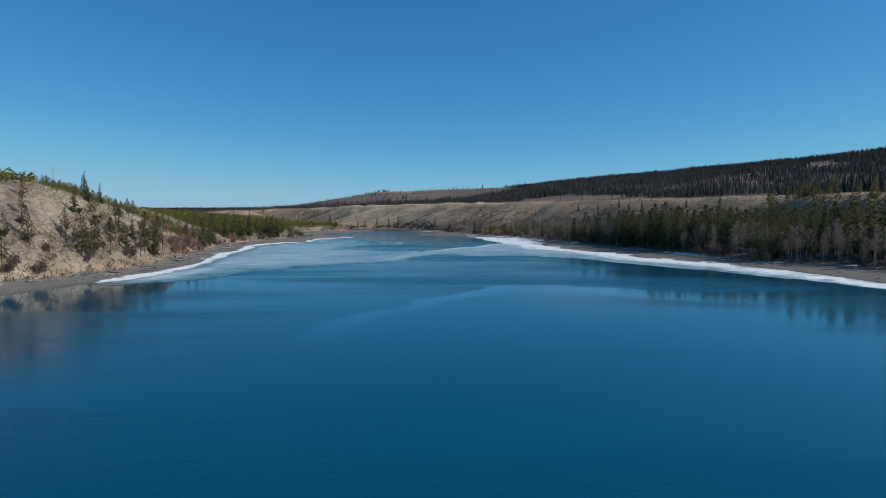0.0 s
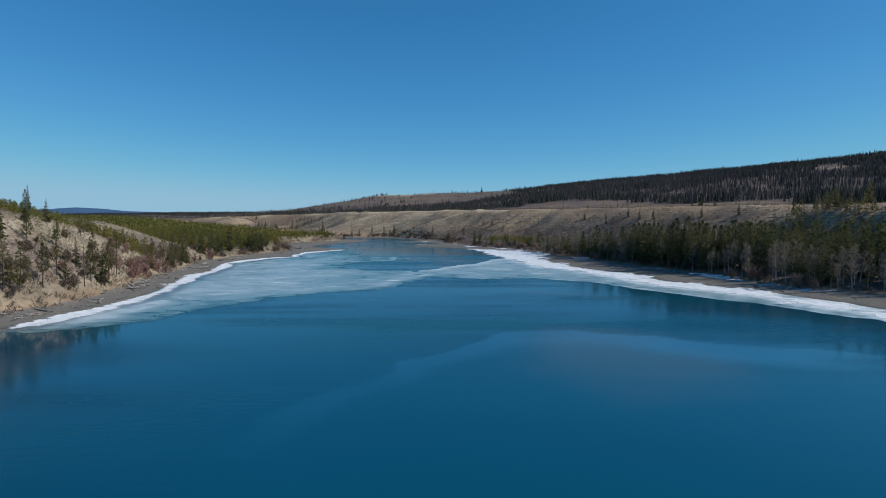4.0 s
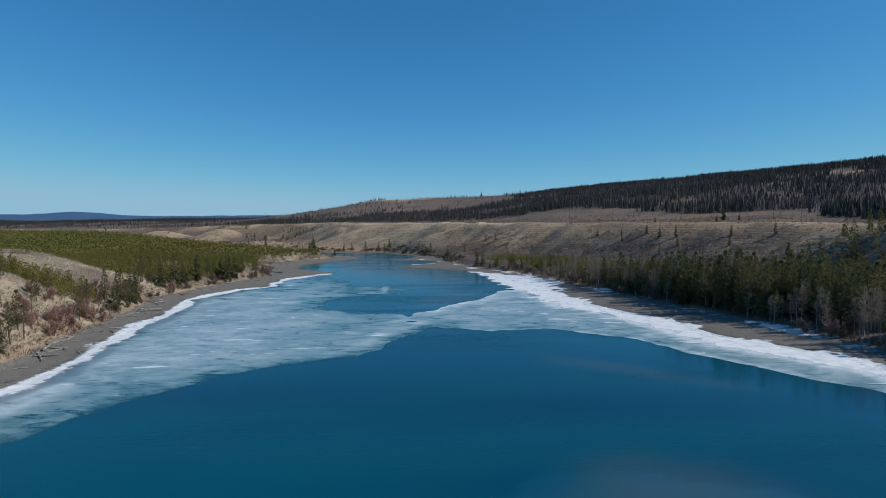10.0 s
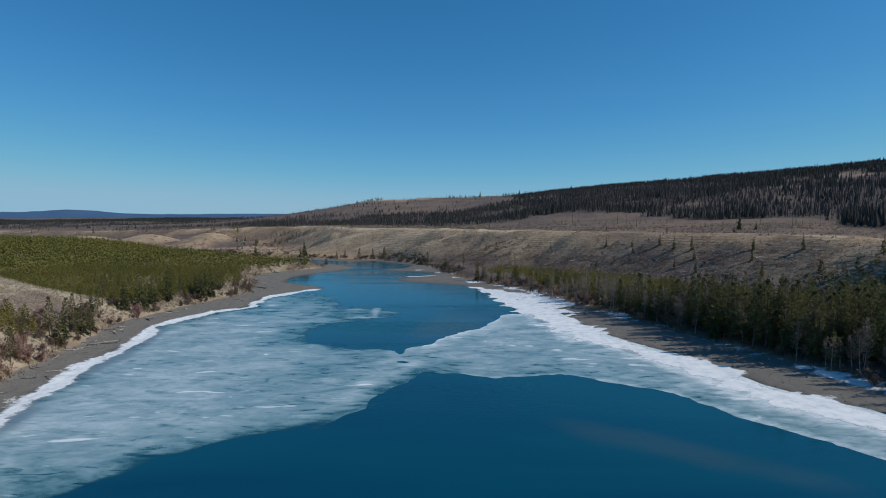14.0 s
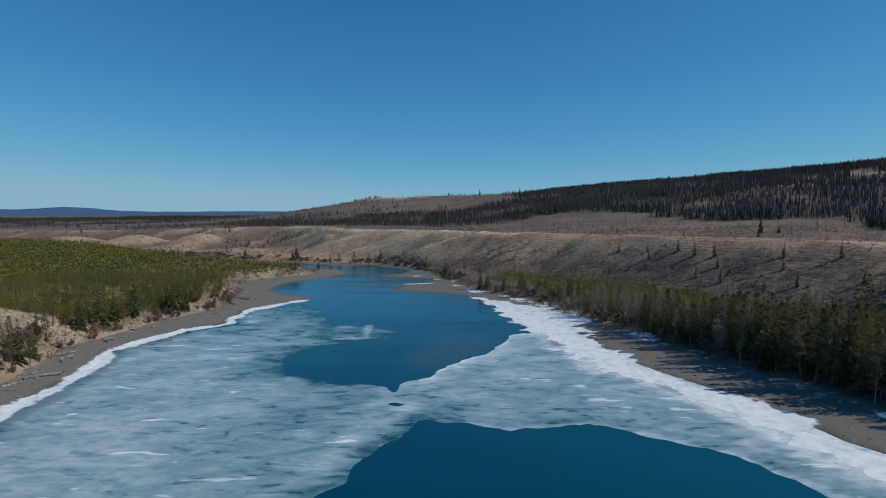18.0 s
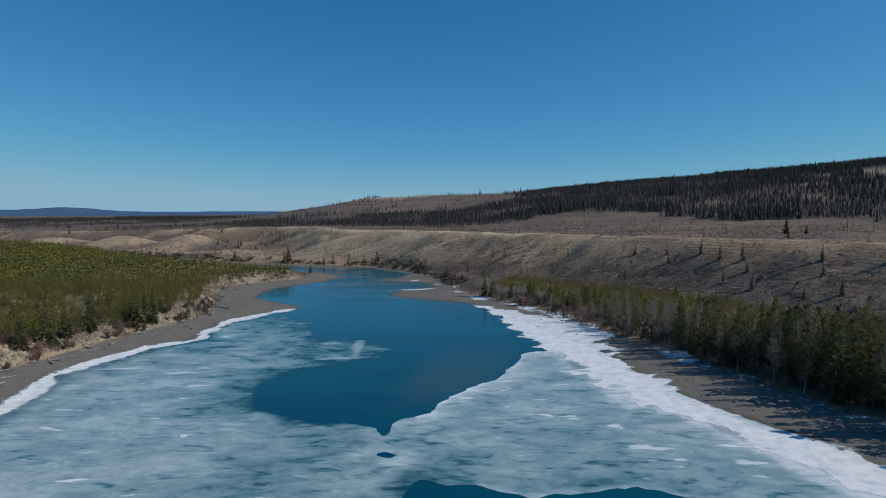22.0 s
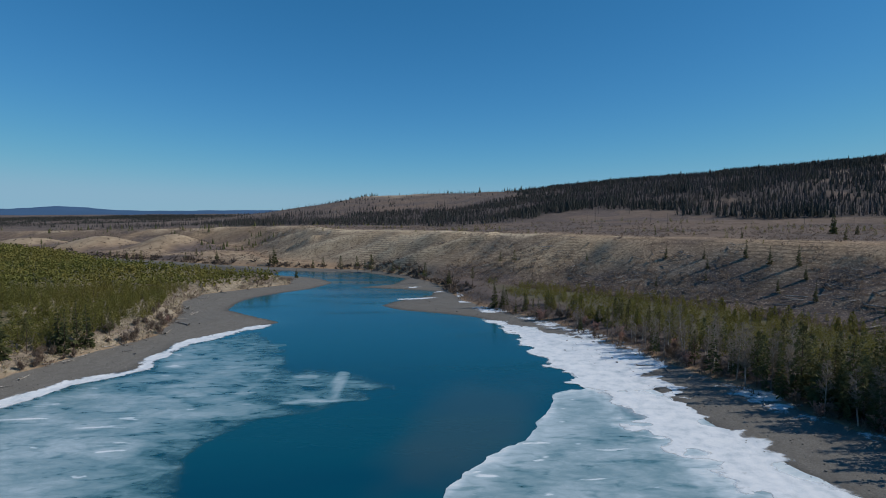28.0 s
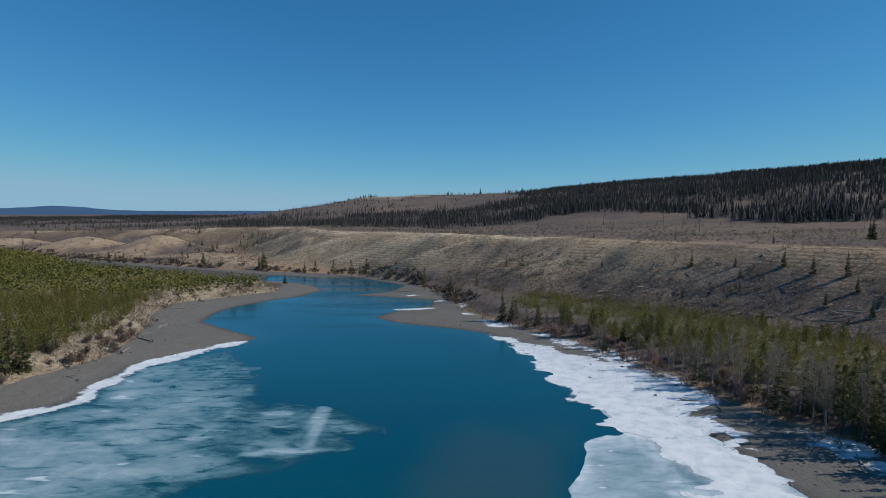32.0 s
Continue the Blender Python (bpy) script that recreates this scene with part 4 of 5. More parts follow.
def driftlog(seed, length):
    rng = np.random.default_rng(seed)
    ob = new("driftwood_log")
    tagged(ob, "bleached driftwood log lying on the gravel beach", "log", "driftwood")
    t = Heap()
    k = rng.normal(size=3) * 0.1
    t.stem([(-length / 2, 0, 0.08), (-length / 6, k[0], 0.12), (length / 5, k[1], 0.1), (length / 2, k[2], 0.06)], [0.13, 0.12, 0.09, 0.03], 7)
    part("stem", t.mesh("log_stem", M_DEAD, True), ob)
    b = Heap()
    for a in np.linspace(0, 6.0, 7):
        b.add(*tube((-length / 2 + 0.1, 0, 0.1), (-length / 2 - 0.25, math.cos(a) * 0.35, 0.15 + abs(math.sin(a)) * 0.3), 0.07, 0.012, 4))
    part("root_plate", b.mesh("log_roots", M_DEAD), ob)
    for _ in range(3):
        u, a, b = rng.uniform(-0.3, 0.45), rng.uniform(0.2, 2.9), Heap()
        l = rng.uniform(0.25, 0.7)
        b.add(*tube((u * length, 0, 0.1), (u * length + l * 0.5, math.cos(a) * l, 0.1 + math.sin(a) * l * 0.7), 0.035, 0.012, 5))
        part("branch_stub", b.mesh("log_stub", M_DEAD), ob)
    return ob


logs = [driftlog(s, l) for s, l in ((19, 4.5), (20, 3.0), (21, 6.0))]

# ---- plants: places ----
RNG = np.random.default_rng(5)
first_use = set()


def put(protos, x, y, h, base_h, which=None, lean=3.0, sink=0.0):
    """Stand a copy at x, y with height h. The first copy of each kind is the pattern itself."""
    ob = protos[RNG.integers(len(protos)) if which is None else which]
    k = h / base_h
    z = float(land(np.array([x]), np.array([y]))[0]) - sink
    m = pose(x, y, z, RNG.normal() * lean * 0.5, RNG.normal() * lean * 0.5, RNG.uniform(0, 360))
    if ob.name in first_use:
        ob = copy_thing(ob, m)
    else:
        first_use.add(ob.name)
        ob.matrix_basis = m
    ob.scale = (k * RNG.uniform(0.88, 1.12), k * RNG.uniform(0.88, 1.12), k)
    return ob


def scatter(box, step, seed, jitter=0.48):
    rng = np.random.default_rng(seed)
    xs, ys = np.meshgrid(np.arange(box[0], box[2], step), np.arange(box[1], box[3], step))
    x = xs.ravel() + rng.uniform(-jitter, jitter, xs.size) * step
    y = ys.ravel() + rng.uniform(-jitter, jitter, xs.size) * step
    return x, y, rng.random(x.size), rng


def joined(name, shapes, mats_slot, xs, ys, hs, base_h, label, category, sink=0.0):
    """Many plants beyond counting in one mesh: each place takes one of the shapes."""
    V, F, n = [], [], 0
    zs = land(xs, ys) - sink
    rng = np.random.default_rng(len(xs))
    for x, y, z, h in zip(xs, ys, zs, hs):
        v, f = shapes[rng.integers(len(shapes))]
        a, k = rng.uniform(0, 6.28), h / base_h
        w = k * rng.uniform(0.85, 1.2)
        c, s = math.cos(a) * w, math.sin(a) * w
        V.append(np.stack([v[:, 0] * c - v[:, 1] * s + x, v[:, 0] * s + v[:, 1] * c + y, v[:, 2] * k + z], -1))
        F.append(f + n)
        n += len(v)
    me = mesh_from(name, np.concatenate(V), np.concatenate(F), mats_slot)
    return tagged(new(name, me), label, category, kind="stuff")


# bank trees of the sandy hill, at their own places: x, y, height, kind
LEFT_TREES = [(-80, 108, 8, "p"), (-75, 115.5, 10.5, "p"), (-74, 117.8, 9.5, "p"), (-79, 117, 6, "p"), (-82.4, 125, 6.5, "s"), (-82, 131, 6.5, "p"), (-74.5, 128.4, 9.5, "p"),
              (-76.2, 136.7, 6, "s"), (-75.3, 141, 8.5, "p"), (-76.7, 150, 8, "p"), (-82.3, 105, 5, "p"), (-93.5, 134.8, 5.5, "d"), (-88.5, 139.5, 5.5, "s"), (-73, 122.3, 8.5, "p"),
              (-73.2, 129, 6, "s"), (-72.2, 133, 9, "d"), (-73, 136.4, 8.5, "p"), (-72.6, 139.5, 9, "s"), (-74, 144.5, 8, "p"), (-75.2, 149.3, 7.5, "d"), (-80, 136.5, 6.5, "p"),
              (-83.5, 187.5, 7.5, "p"), (-82, 196, 8, "s"), (-81, 193, 6.5, "p"), (-86, 228.5, 8, "s"), (-84.5, 242, 8, "s"), (-78.5, 255.7, 7.5, "s"), (-80, 252.4, 6.5, "s"),
              (-85.4, 230, 6, "s"), (-91, 219, 6, "p"), (-87.5, 223, 6.5, "s"), (-78.5, 251.4, 7, "s"), (-77.2, 257, 7, "s"), (-77, 265, 5, "p"), (-81, 197.5, 6, "p"),
              (-96, 150, 6.5, "p"), (-98, 153, 7.5, "s"), (-95, 155, 6, "s"), (-90, 160, 5.5, "p"), (-92, 166, 5, "p"), (-84, 165, 6.5, "p"), (-86, 172, 6, "p"), (-82, 178, 7, "p"),
              (-85, 113, 5, "p"), (-88, 118, 5, "p"), (-78.5, 99, 8, "p"), (-84, 93, 7, "p"), (-89, 101, 6, "s"), (-92, 109, 5, "p"), (-80, 158, 6, "d"), (-78.5, 170, 7, "p"), (-82, 190, 7, "s"), (-84, 193.5, 6.5, "p"), (-80.5, 186, 6, "s"), (-86, 199, 6, "p"), (-88, 209, 6.5, "s"), (-89, 214, 6, "p"), (-83, 201, 5, "s"), (-85.5, 235, 6, "s"), (-83, 247, 5.5, "p")]
KINDS = {"p": (pines, 10), "s": (spruces, 10), "d": (snags, 9), "y": (youngs, 4), "a": (aspens, 8)}
for x, y, h, k in LEFT_TREES:
    put(*[KINDS[k][0], x, y, h * (1.35 if y > 215 else 1.15 if y > 180 else 0.95), KINDS[k][1]])
# trees along the river, on the bluff and on its top
FAR_TREES = [(-6.8, 366, 8.5, "p"), (-34.5, 414, 9, "p"), (-42, 418, 8, "p"), (-51.2, 423, 7.5, "p"), (-90.6, 443, 10.5, "s"), (-94, 446, 6, "s"), (-153, 474, 5.5, "p"), (-131.5, 467, 6, "s"), (-149, 480, 5.5, "p"),
             (-145, 479, 4.5, "p"), (2.8, 357, 6.5, "s"), (11.8, 351, 6.5, "p"), (-23, 406, 6, "p"), (16, 307, 9, "s"), (18, 305.5, 7, "s"), (-61, 428, 6, "p"), (-67, 431, 6, "s"), (-38, 416, 6, "p"), (-20, 404, 5, "p"),
             (96, 313, 6.5, "p"), (99, 305, 6.5, "p"), (94.3, 292.7, 5.5, "p"), (120.6, 283.3, 6.5, "p"), (116, 276, 5.5, "p"), (104.6, 267, 5, "p"), (85.4, 316, 5, "p"), (82.5, 311, 4, "p"), (78, 331, 5.5, "p"),
             (102.3, 293, 5, "p"), (104, 299, 7.5, "p"), (70, 318.5, 4, "p"), (87, 322, 4.5, "p"), (56, 352, 4, "p"), (25, 372, 4.5, "p"), (30, 367, 5, "p"), (43, 351, 5, "d"), (98.4, 283, 6, "p"), (112, 262, 6, "p"),
             (124, 250, 6, "p"), (130, 268, 7, "s"), (150.5, 351, 9.5, "s"), (154, 357, 9, "s"), (152, 353, 8, "s"), (158, 349, 5, "s"), (131, 318, 5, "p"), (112, 345, 4, "p"), (90, 372, 4, "p"), (64, 392, 3.5, "p"), (-65.4, 389, 5, "s"), (-71, 363, 4, "y"),
             (-8, 388, 2.2, "y"), (-10, 389, 2.0, "y"), (-184, 482, 7, "p"), (-190, 485, 6.5, "p"), (-196, 489, 7, "s"), (-203, 490, 6, "p"), (-210, 495, 6.5, "p"), (-182, 479, 5, "p"), (-115, 290, 5.5, "d"), (-98, 264, 4.5, "d"), (-141, 332, 5, "d"), (-124, 312, 4.5, "d"), (-160, 355, 5, "d")]
for x, y, h, k in FAR_TREES:
    put(spruces if x > 40 and k == "p" else KINDS[k][0], x, y, h * (0.85 if x > 40 else 1.0), 10 if x > 40 else KINDS[k][1], 1 if x > 40 and k == "p" else None)

# the right bank: tall spruces and bare aspens at the edge of the wood
x, y, u, rng = scatter((0, 70, 150, 306), 2.6, 101)
z, dw, dl, dr, db, dg = lay(x, y)
m = (dr > 0.7) & (dr < 15) & (x > 10) & (u < np.where(dr < 6, np.interp(y, [70, 240, 262, 300], [1, 1, 0.55, 0.4]), np.interp(y, [70, 195, 215, 240, 262, 300], [0.95, 0.88, 0.75, 0.62, 0.5, 0.4])))
mix = wave(x, y, 13, 81)
for px, py, d, v, k in zip(x[m], y[m], dr[m], mix[m], u[m]):
    tall = float(np.interp(py, [70, 150, 200, 232, 262, 300], [14, 12.5, 11, 8.6, 6.2, 4.6])) * rng.uniform(0.65, 1.12) * (1.15 if d < 5.5 and py > 170 else 1.0)
    e = rng.random()
    if d < 11 and v + rng.normal() * 0.4 > (0.15 if py > 205 else 0.10 if py > 168 else -0.5) - (0.1 if d < 4 else 0):
        put(aspens, px, py, min(tall * 1.1, 10.5 if py > 175 else 8.6) * rng.uniform(0.7, 0.95), 8)
    elif e < 0.07:
        put(snags, px, py, tall * 0.8, 9)
    elif py > 215 and d > 5 and e < 0.65:
        put(youngs, px, py, rng.uniform(2.0, 4.5), 4)
    elif e < (0.55 if v < 0.1 else 0.35):
        put(spruces, px, py, tall, 10)
    else:
        put(pines, px, py, tall, 10)
x, y, u, rng = scatter((0, 70, 150, 330), 2.6, 102)
z, dw, dl, dr, db, dg = lay(x, y)
m = (dr > -0.8) & (dr < np.where(y > 225, 8, 4.5)) & (x > 4) & (u < 0.66)
hill_brush = []
for px, py in zip(x[m], y[m]):
    if rng.random() < 0.52 or py > 290:
        hill_brush.append((px, py))
    else:
        put(reds if rng.random() < 0.25 else shrubs, px, py, rng.uniform(1.3, 3.3), 2.2)
# shrubs of the left bank
x, y, u, rng = scatter((-110, 80, -55, 400), 2.6, 103)
z, dw, dl, dr, db, dg = lay(x, y)
m = (dl > -0.5) & (dl < np.where(y < 200, 12, 6)) & (u < 0.72 - 0.035 * dl)
for px, py in zip(x[m], y[m]):
    red = (154 < py < 178) or rng.random() < 0.12
    if float(rng.random()) < 0.2 or py > 300:
        hill_brush.append((px, py))
        continue
    put(reds if red else shrubs, px, py, rng.uniform(1.1, 2.9), 2.2)
for px, py in ((-78, 163), (-77, 165), (-79, 166), (-77.5, 161), (-80, 170), (-79, 173), (-81, 175), (-76, 158), (-82, 178)):
    put(reds, px, py, rng.uniform(2.2, 3.0), 2.2)
# river-bank shrubs at the foot of the bluff
x, y, u, rng = scatter((-330, 340, 40, 575), 2.4, 104)
z, dw, dl, dr, db, dg = lay(x, y)
m = (dr > 0) & (dr < 8) & (u < 0.9 - 0.07 * dr) & (wave(x, y, 14, 107) > -0.55)
river_brush = (x[m], y[m], rng.uniform(1.2, 3.2, m.sum()))
# driftwood on the beaches
x, y, u, rng = scatter((-95, 88, -60, 350), 3.4, 105)
z, dw, dl, dr, db, dg = lay(x, y)
m = (dl < 0.5) & (dl > -4.5) & (u < np.where(y < 240, 0.62, 0.2))
for px, py in zip(x[m], y[m]):
    put(logs, px, py, rng.uniform(0.75, 1.6), 1.0, lean=2)
x, y, u, rng = scatter((10, 120, 100, 300), 5.0, 106)
z, dw, dl, dr, db, dg = lay(x, y)
m = (dr < 0.5) & (dr > -4) & (u < 0.22)
for px, py in zip(x[m], y[m]):
    put(logs, px, py, rng.uniform(0.5, 0.9), 1.0, lean=2)
# fallen dead trees on the bluff
x, y, u, rng = scatter((30, 230, 150, 400), 4.6, 107)
z, dw, dl, dr, db, dg = lay(x, y)
m = (db > 1) & (db < 30) & (u < np.where(db < 14, 0.42, 0.2))
for px, py in zip(x[m], y[m]):
    put(logs, px, py, rng.uniform(0.7, 1.5), 1.0, lean=10, sink=-0.1)

# short dead branches strewn over the foot of the bluff
def stick_shape(seed):
    rng, h = np.random.default_rng(seed), Heap()
    a, b = rng.uniform(-0.25, 0.25, 2)
    h.stem([(-1.2, 0, 0.08 - a), (0.1, 0.08, 0.14), (1.3, 0, 0.1 + a)], [0.085, 0.07, 0.025], 4)
    h.add(*tube((0.3, 0.05, 0.12), (0.8, 0.5 * b / 0.25, 0.4), 0.04, 0.012, 3))
    return h.arrays()


x, y, u, rng = scatter((30, 215, 170, 400), 2.3, 123)
z, dw, dl, dr, db, dg = lay(x, y)
litter = wave(x, y, 15, 108) + 0.5 * wave(x, y, 6, 109)
m = (db > -3) & (db < 34) & (u < np.interp(db, [0, 12, 34], [0.5, 0.4, 0.06])) & (litter > -0.15)
joined("fallen_branches", [stick_shape(s) for s in (64, 65, 66, 67)], M_DEAD, x[m], y[m], rng.uniform(0.5, 1.5, m.sum()), 1.0, "bleached dead branches strewn over the slope", "branches")

x, y, u, rng = scatter((-95, 88, -40, 350), 1.7, 125)
z, dw, dl, dr, db, dg = lay(x, y)
m = (dl < 0.5) & (dl > -8) & (dw > 1) & (u < np.interp(dl, [-8, -3, 0], [0.05, 0.16, 0.34])) & (wave(x, y, 11, 111) > -0.2)
joined("beach_driftwood", [stick_shape(s) for s in (64, 65, 66, 67)], M_DEAD, x[m], y[m], rng.uniform(0.4, 1.5, m.sum()), 1.0, "small bleached driftwood sticks littering the gravel beach", "driftwood")

# woods beyond counting
mini_young = [pine_shape(s, 4, r, 0.08, 6, 2, 1.5, 0.8)[1].arrays() for s, r in ((44, 1.0), (45, 1.2), (46, 0.9))]
lowpoly_young = [pine_shape(s, 4, r, 0.05, 32, 4, 0.64, 0.42)[1].arrays() for s, r in ((31, 1.05), (32, 1.2), (33, 0.9), (34, 1.0))]
lowpoly_pine = [pine_shape(s, 10, r, 0.15, 40, 4, 1.15, 0.55)[1].arrays() for s, r in ((35, 1.7), (36, 1.4))] + [spruce_shape(s, 10, r, 17, 8, 2)[1].arrays() for s, r in ((37, 1.7), (38, 1.4), (54, 1.55))]
tiny_spruce = [cone_shape(s, 10, r, n, 3) for s, r, n in ((39, 1.7, 3), (40, 2.4, 2), (41, 1.4, 2))]
thin_cone = [cone_shape(s, 10, r, 2, 3) for s, r in ((47, 1.0), (48, 0.6))]
tiny_snag = [snag_shape(s, 9, 3, 3).arrays() for s in (42, 43)]

# left terrace: young pine plantation
x, y, u, rng = scatter((-480, 60, -55, 620), 1.75, 111)
z, dw, dl, dr, db, dg = lay(x, y)
far = np.hypot(x, y - 150)
gap = wave(x, y, 17, 82) + 0.6 * wave(x, y, 6, 83)
m = (dl > np.interp(y, [0, 370, 395, 900], [5.5, 4.5, 10, 16])) & (u < np.where(far > 330, 0.5, 0.85)) & (gap < np.interp(dl, [1.5, 6, 15], [0.15, 0.85, 1.3]))
hillside = (y < 222) & (np.interp(y, [-300, 212, 230], [1, 1, 0]) > 0)
m &= sd(x, y, FIELD_POLY) > 1.5 + 3 * gap
gully = (np.abs(y - 181 - 0.12 * dl) < 7.5 + 3 * gap) & (dl > 5) & (dl < 40)
top = (dl > np.interp(y, [80, 110, 150, 172], [33, 25, 20, 18])) & (y < 176)
m &= ~hillside | ((gully | top) & (gap < 0.75) & (u < 0.8)) | ((gap < -0.55) & (dl > 8) & (u < 0.2)) | ((dl > 42) & (gap < 0.6))
hs = rng.uniform(1.9, 3.4, m.sum()) * np.where(hillside[m], np.where(gully[m], 1.25, 0.8), 1.0)
nearby = (x[m] > -118) & (y[m] > 215) & (y[m] < 330) & (rng.random(m.sum()) < 0.13)
for px, py, h in zip(x[m][nearby], y[m][nearby], hs[nearby]):
    put(youngs, px, py, h * 1.12, 4)
away = np.hypot(x[m] + 75, (y[m] - 235) * 0.7) > 75
pick = ~nearby & ~away
joined("young_pine_wood", lowpoly_young, M_YOUNG, x[m][pick], y[m][pick], hs[pick], 4, "dense plantation of yellow-green young pines", "trees")

pick = ~nearby & away & (rng.random(m.sum()) < 0.72)
joined("young_pine_wood", mini_young, M_YOUNG, x[m][pick], y[m][pick], hs[pick] * 1.08, 4, "dense plantation of young pines stretching back over the terrace", "trees")

# right flat: young pines behind the edge, tall wood further back towards the camera
x, y, u, rng = scatter((10, 60, 260, 370), 2.0, 112)
z, dw, dl, dr, db, dg = lay(x, y)
gap = wave(x, y, 14, 84) + 0.6 * wave(x, y, 6, 85)
tallness = 1 - s01(y + 0.25 * x, 232, 268)
m = (dr > 7) & (db < 4 + 3 * gap) & (u < 0.92) & (gap < np.interp(y - 0.3 * x, [266, 294], [0.95, -0.1])) & (tallness < 0.5) & (x > 18)
nearby = m & (y < 305) & (x < 100) & (rng.random(x.size) < 0.07)
for px, py in zip(x[nearby], y[nearby]):
    put(youngs, px, py, rng.uniform(1.8, 3.8), 4)
m &= ~nearby
joined("young_pine_wood", lowpoly_young, M_YOUNG, x[m], y[m], rng.uniform(1.4, 2.8, m.sum()), 4, "yellow-green young pines on the flat below the bluff", "trees")
climb = (db > -8) & (db < 42) & (y < 244 + 6 * gap) & (x > 118)
m = (dr > 13) & (u < 0.42) & (((tallness >= 0.5) & (db < 10)) | climb)
tall = rng.uniform(7.0, 14.5, x.size) * np.interp(y, [60, 160, 235], [1.1, 1.0, 0.82]) * np.where(climb, 0.78, 1.0) * 0.92
front = m & (dr < 38) & (y > 105)
m &= ~front
m &= (dr < 45) | (rng.random(x.size) < 0.6)
joined("conifer_wood", lowpoly_pine, M_PINE, x[m], y[m], tall[m], 10, "dense dark green conifer wood behind the beach", "trees")
x2, y2, u2, rng2 = scatter((20, 90, 120, 250), 2.1, 124)
d2 = lay(x2, y2)[3]
thick2 = (d2 > 0.8) & (d2 < 13) & (u2 < np.interp(y2, [90, 150, 168, 222, 236, 250], [0.08, 0.15, 0.75, 0.8, 0.45, 0.1])) & (wave(x2, y2, 9, 110) > -0.5)
fine_spruce = [spruce_shape(s, 10, r, 24, 9, 3, 0.1, 0.2)[1].arrays() for s, r in ((55, 1.35), (56, 1.1), (57, 1.6))] + [pine_shape(58, 10, 1.3, 0.25, 70, 6, 0.8, 0.35)[1].arrays()]
joined("conifer_wood", fine_spruce, M_PINE, x[front], y[front], tall[front], 10, "tall slender conifers along the edge of the wood", "trees")

joined("conifer_wood", fine_spruce, M_SPRUCE, x2[thick2], y2[thick2], rng2.uniform(5.5, 10.5, thick2.sum()) * np.interp(y2[thick2], [90, 210, 250], [1.1, 1.08, 0.75]), 10, "slender dark spruces crowding the top of the beach", "trees")

# plateau and far hill: dark woods, dead standing trees, scattered pines
x, y, u, rng = scatter((-1700, 60, 1100, 1600), 3.6, 113)
z, dw, dl, dr, db, dg = lay(x, y)
thick, green = far_wood(x, y, db, dg)
away = np.hypot(x, y)
stand = (np.abs(x) < 200 + 0.85 * y) & (u < thick * np.interp(away, [300, 1400], [1.0, 0.8]))
fir = rng.random(x.size) < green
hs = (3.4 + 4.6 * rng.random(x.size)) * np.interp(away, [350, 1000], [1.0, 1.2]) * np.interp((x - 3) / np.maximum(y - 150, 60), [-0.4, -0.3, 0.1, 0.22], [0.62, 0.72, 0.78, 1.0]) * np.where(rng.random(x.size) < 0.05, 1.25, 1.0) * np.where(((x - 3) / np.maximum(y - 150, 60) > 0.95) & (db < 210), 1.35, 1.0)
m = stand & fir
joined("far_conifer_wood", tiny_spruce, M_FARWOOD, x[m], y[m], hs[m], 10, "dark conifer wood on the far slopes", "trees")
m = stand & ~fir
joined("burnt_conifer_wood", thin_cone + tiny_snag[:1], M_SNAG, x[m], y[m], hs[m] * 0.95, 10, "grey burnt conifers among the far woods", "trees")
x, y, u, rng = scatter((-700, 150, 900, 1560), 7.0, 114)
z, dw, dl, dr, db, dg = lay(x, y)
thick, green = far_wood(x, y, db, dg)
m = (db > 95) & (dg < 10) & (u < 0.02 + 0.34 * thick) & (x > -500) & (np.abs(x) < 200 + 0.85 * y)
joined("dead_standing_trees", tiny_snag, M_SNAG, x[m], y[m], rng.uniform(4, 10.5, m.sum()), 9, "grey standing dead trees across the burnt hillside", "trees")
# pines and bushes scattered over the far meadow and its mounds
x, y, u, rng = scatter((-520, 440, -95, 800), 4.0, 120)
z, dw, dl, dr, db, dg = lay(x, y)
clump = wave(x, y, 30, 103) + 0.6 * wave(x, y, 11, 104)
m = (dr > 3) & (db < 75) & (y > 520 + 0.2 * (x + 200)) & (u < np.where(clump > 0.42, 0.5, 0.015)) & (np.hypot(x + 198, y - 555) > 24) & (np.hypot(x + 262, y - 572) > 26)
joined("meadow_pines", tiny_spruce, M_SPRUCE, x[m], y[m], 1.2 + 5.0 * rng.random(m.sum()) ** 3, 10, "small dark pines and bushes on the far meadow", "trees")
# the crest of the far knoll and the lone trees on it
x = np.concatenate([np.linspace(-215, -150, 26), np.linspace(20, 130, 40), [97, 150, 165, 189, 192, 178]]) + rng.normal(size=72) * 2
y = np.concatenate([np.full(26, 1492), np.full(40, 1455), np.full(6, 1446)]) + rng.normal(size=72) * 8
joined("ridge_conifers", tiny_spruce, M_SPRUCE, x, y, np.concatenate([rng.uniform(6, 11, 66), [20, 15, 13, 19, 16, 14]]), 10, "dark conifers standing along the far ridge", "trees")
# small pines and brush scattered over plateau and bluff
x, y, u, rng = scatter((-420, 150, 330, 640), 4.6, 115)
z, dw, dl, dr, db, dg = lay(x, y)
clump = wave(x, y, 26, 89)
m = (db > 34) & (db < 190) & (u < np.where(clump > 0.35, 0.30, 0.03))
joined("young_pine_wood", lowpoly_young, M_YOUNG, x[m], y[m], rng.uniform(1.0, 2.6, m.sum()), 4, "small pines scattered over the plateau edge", "trees")

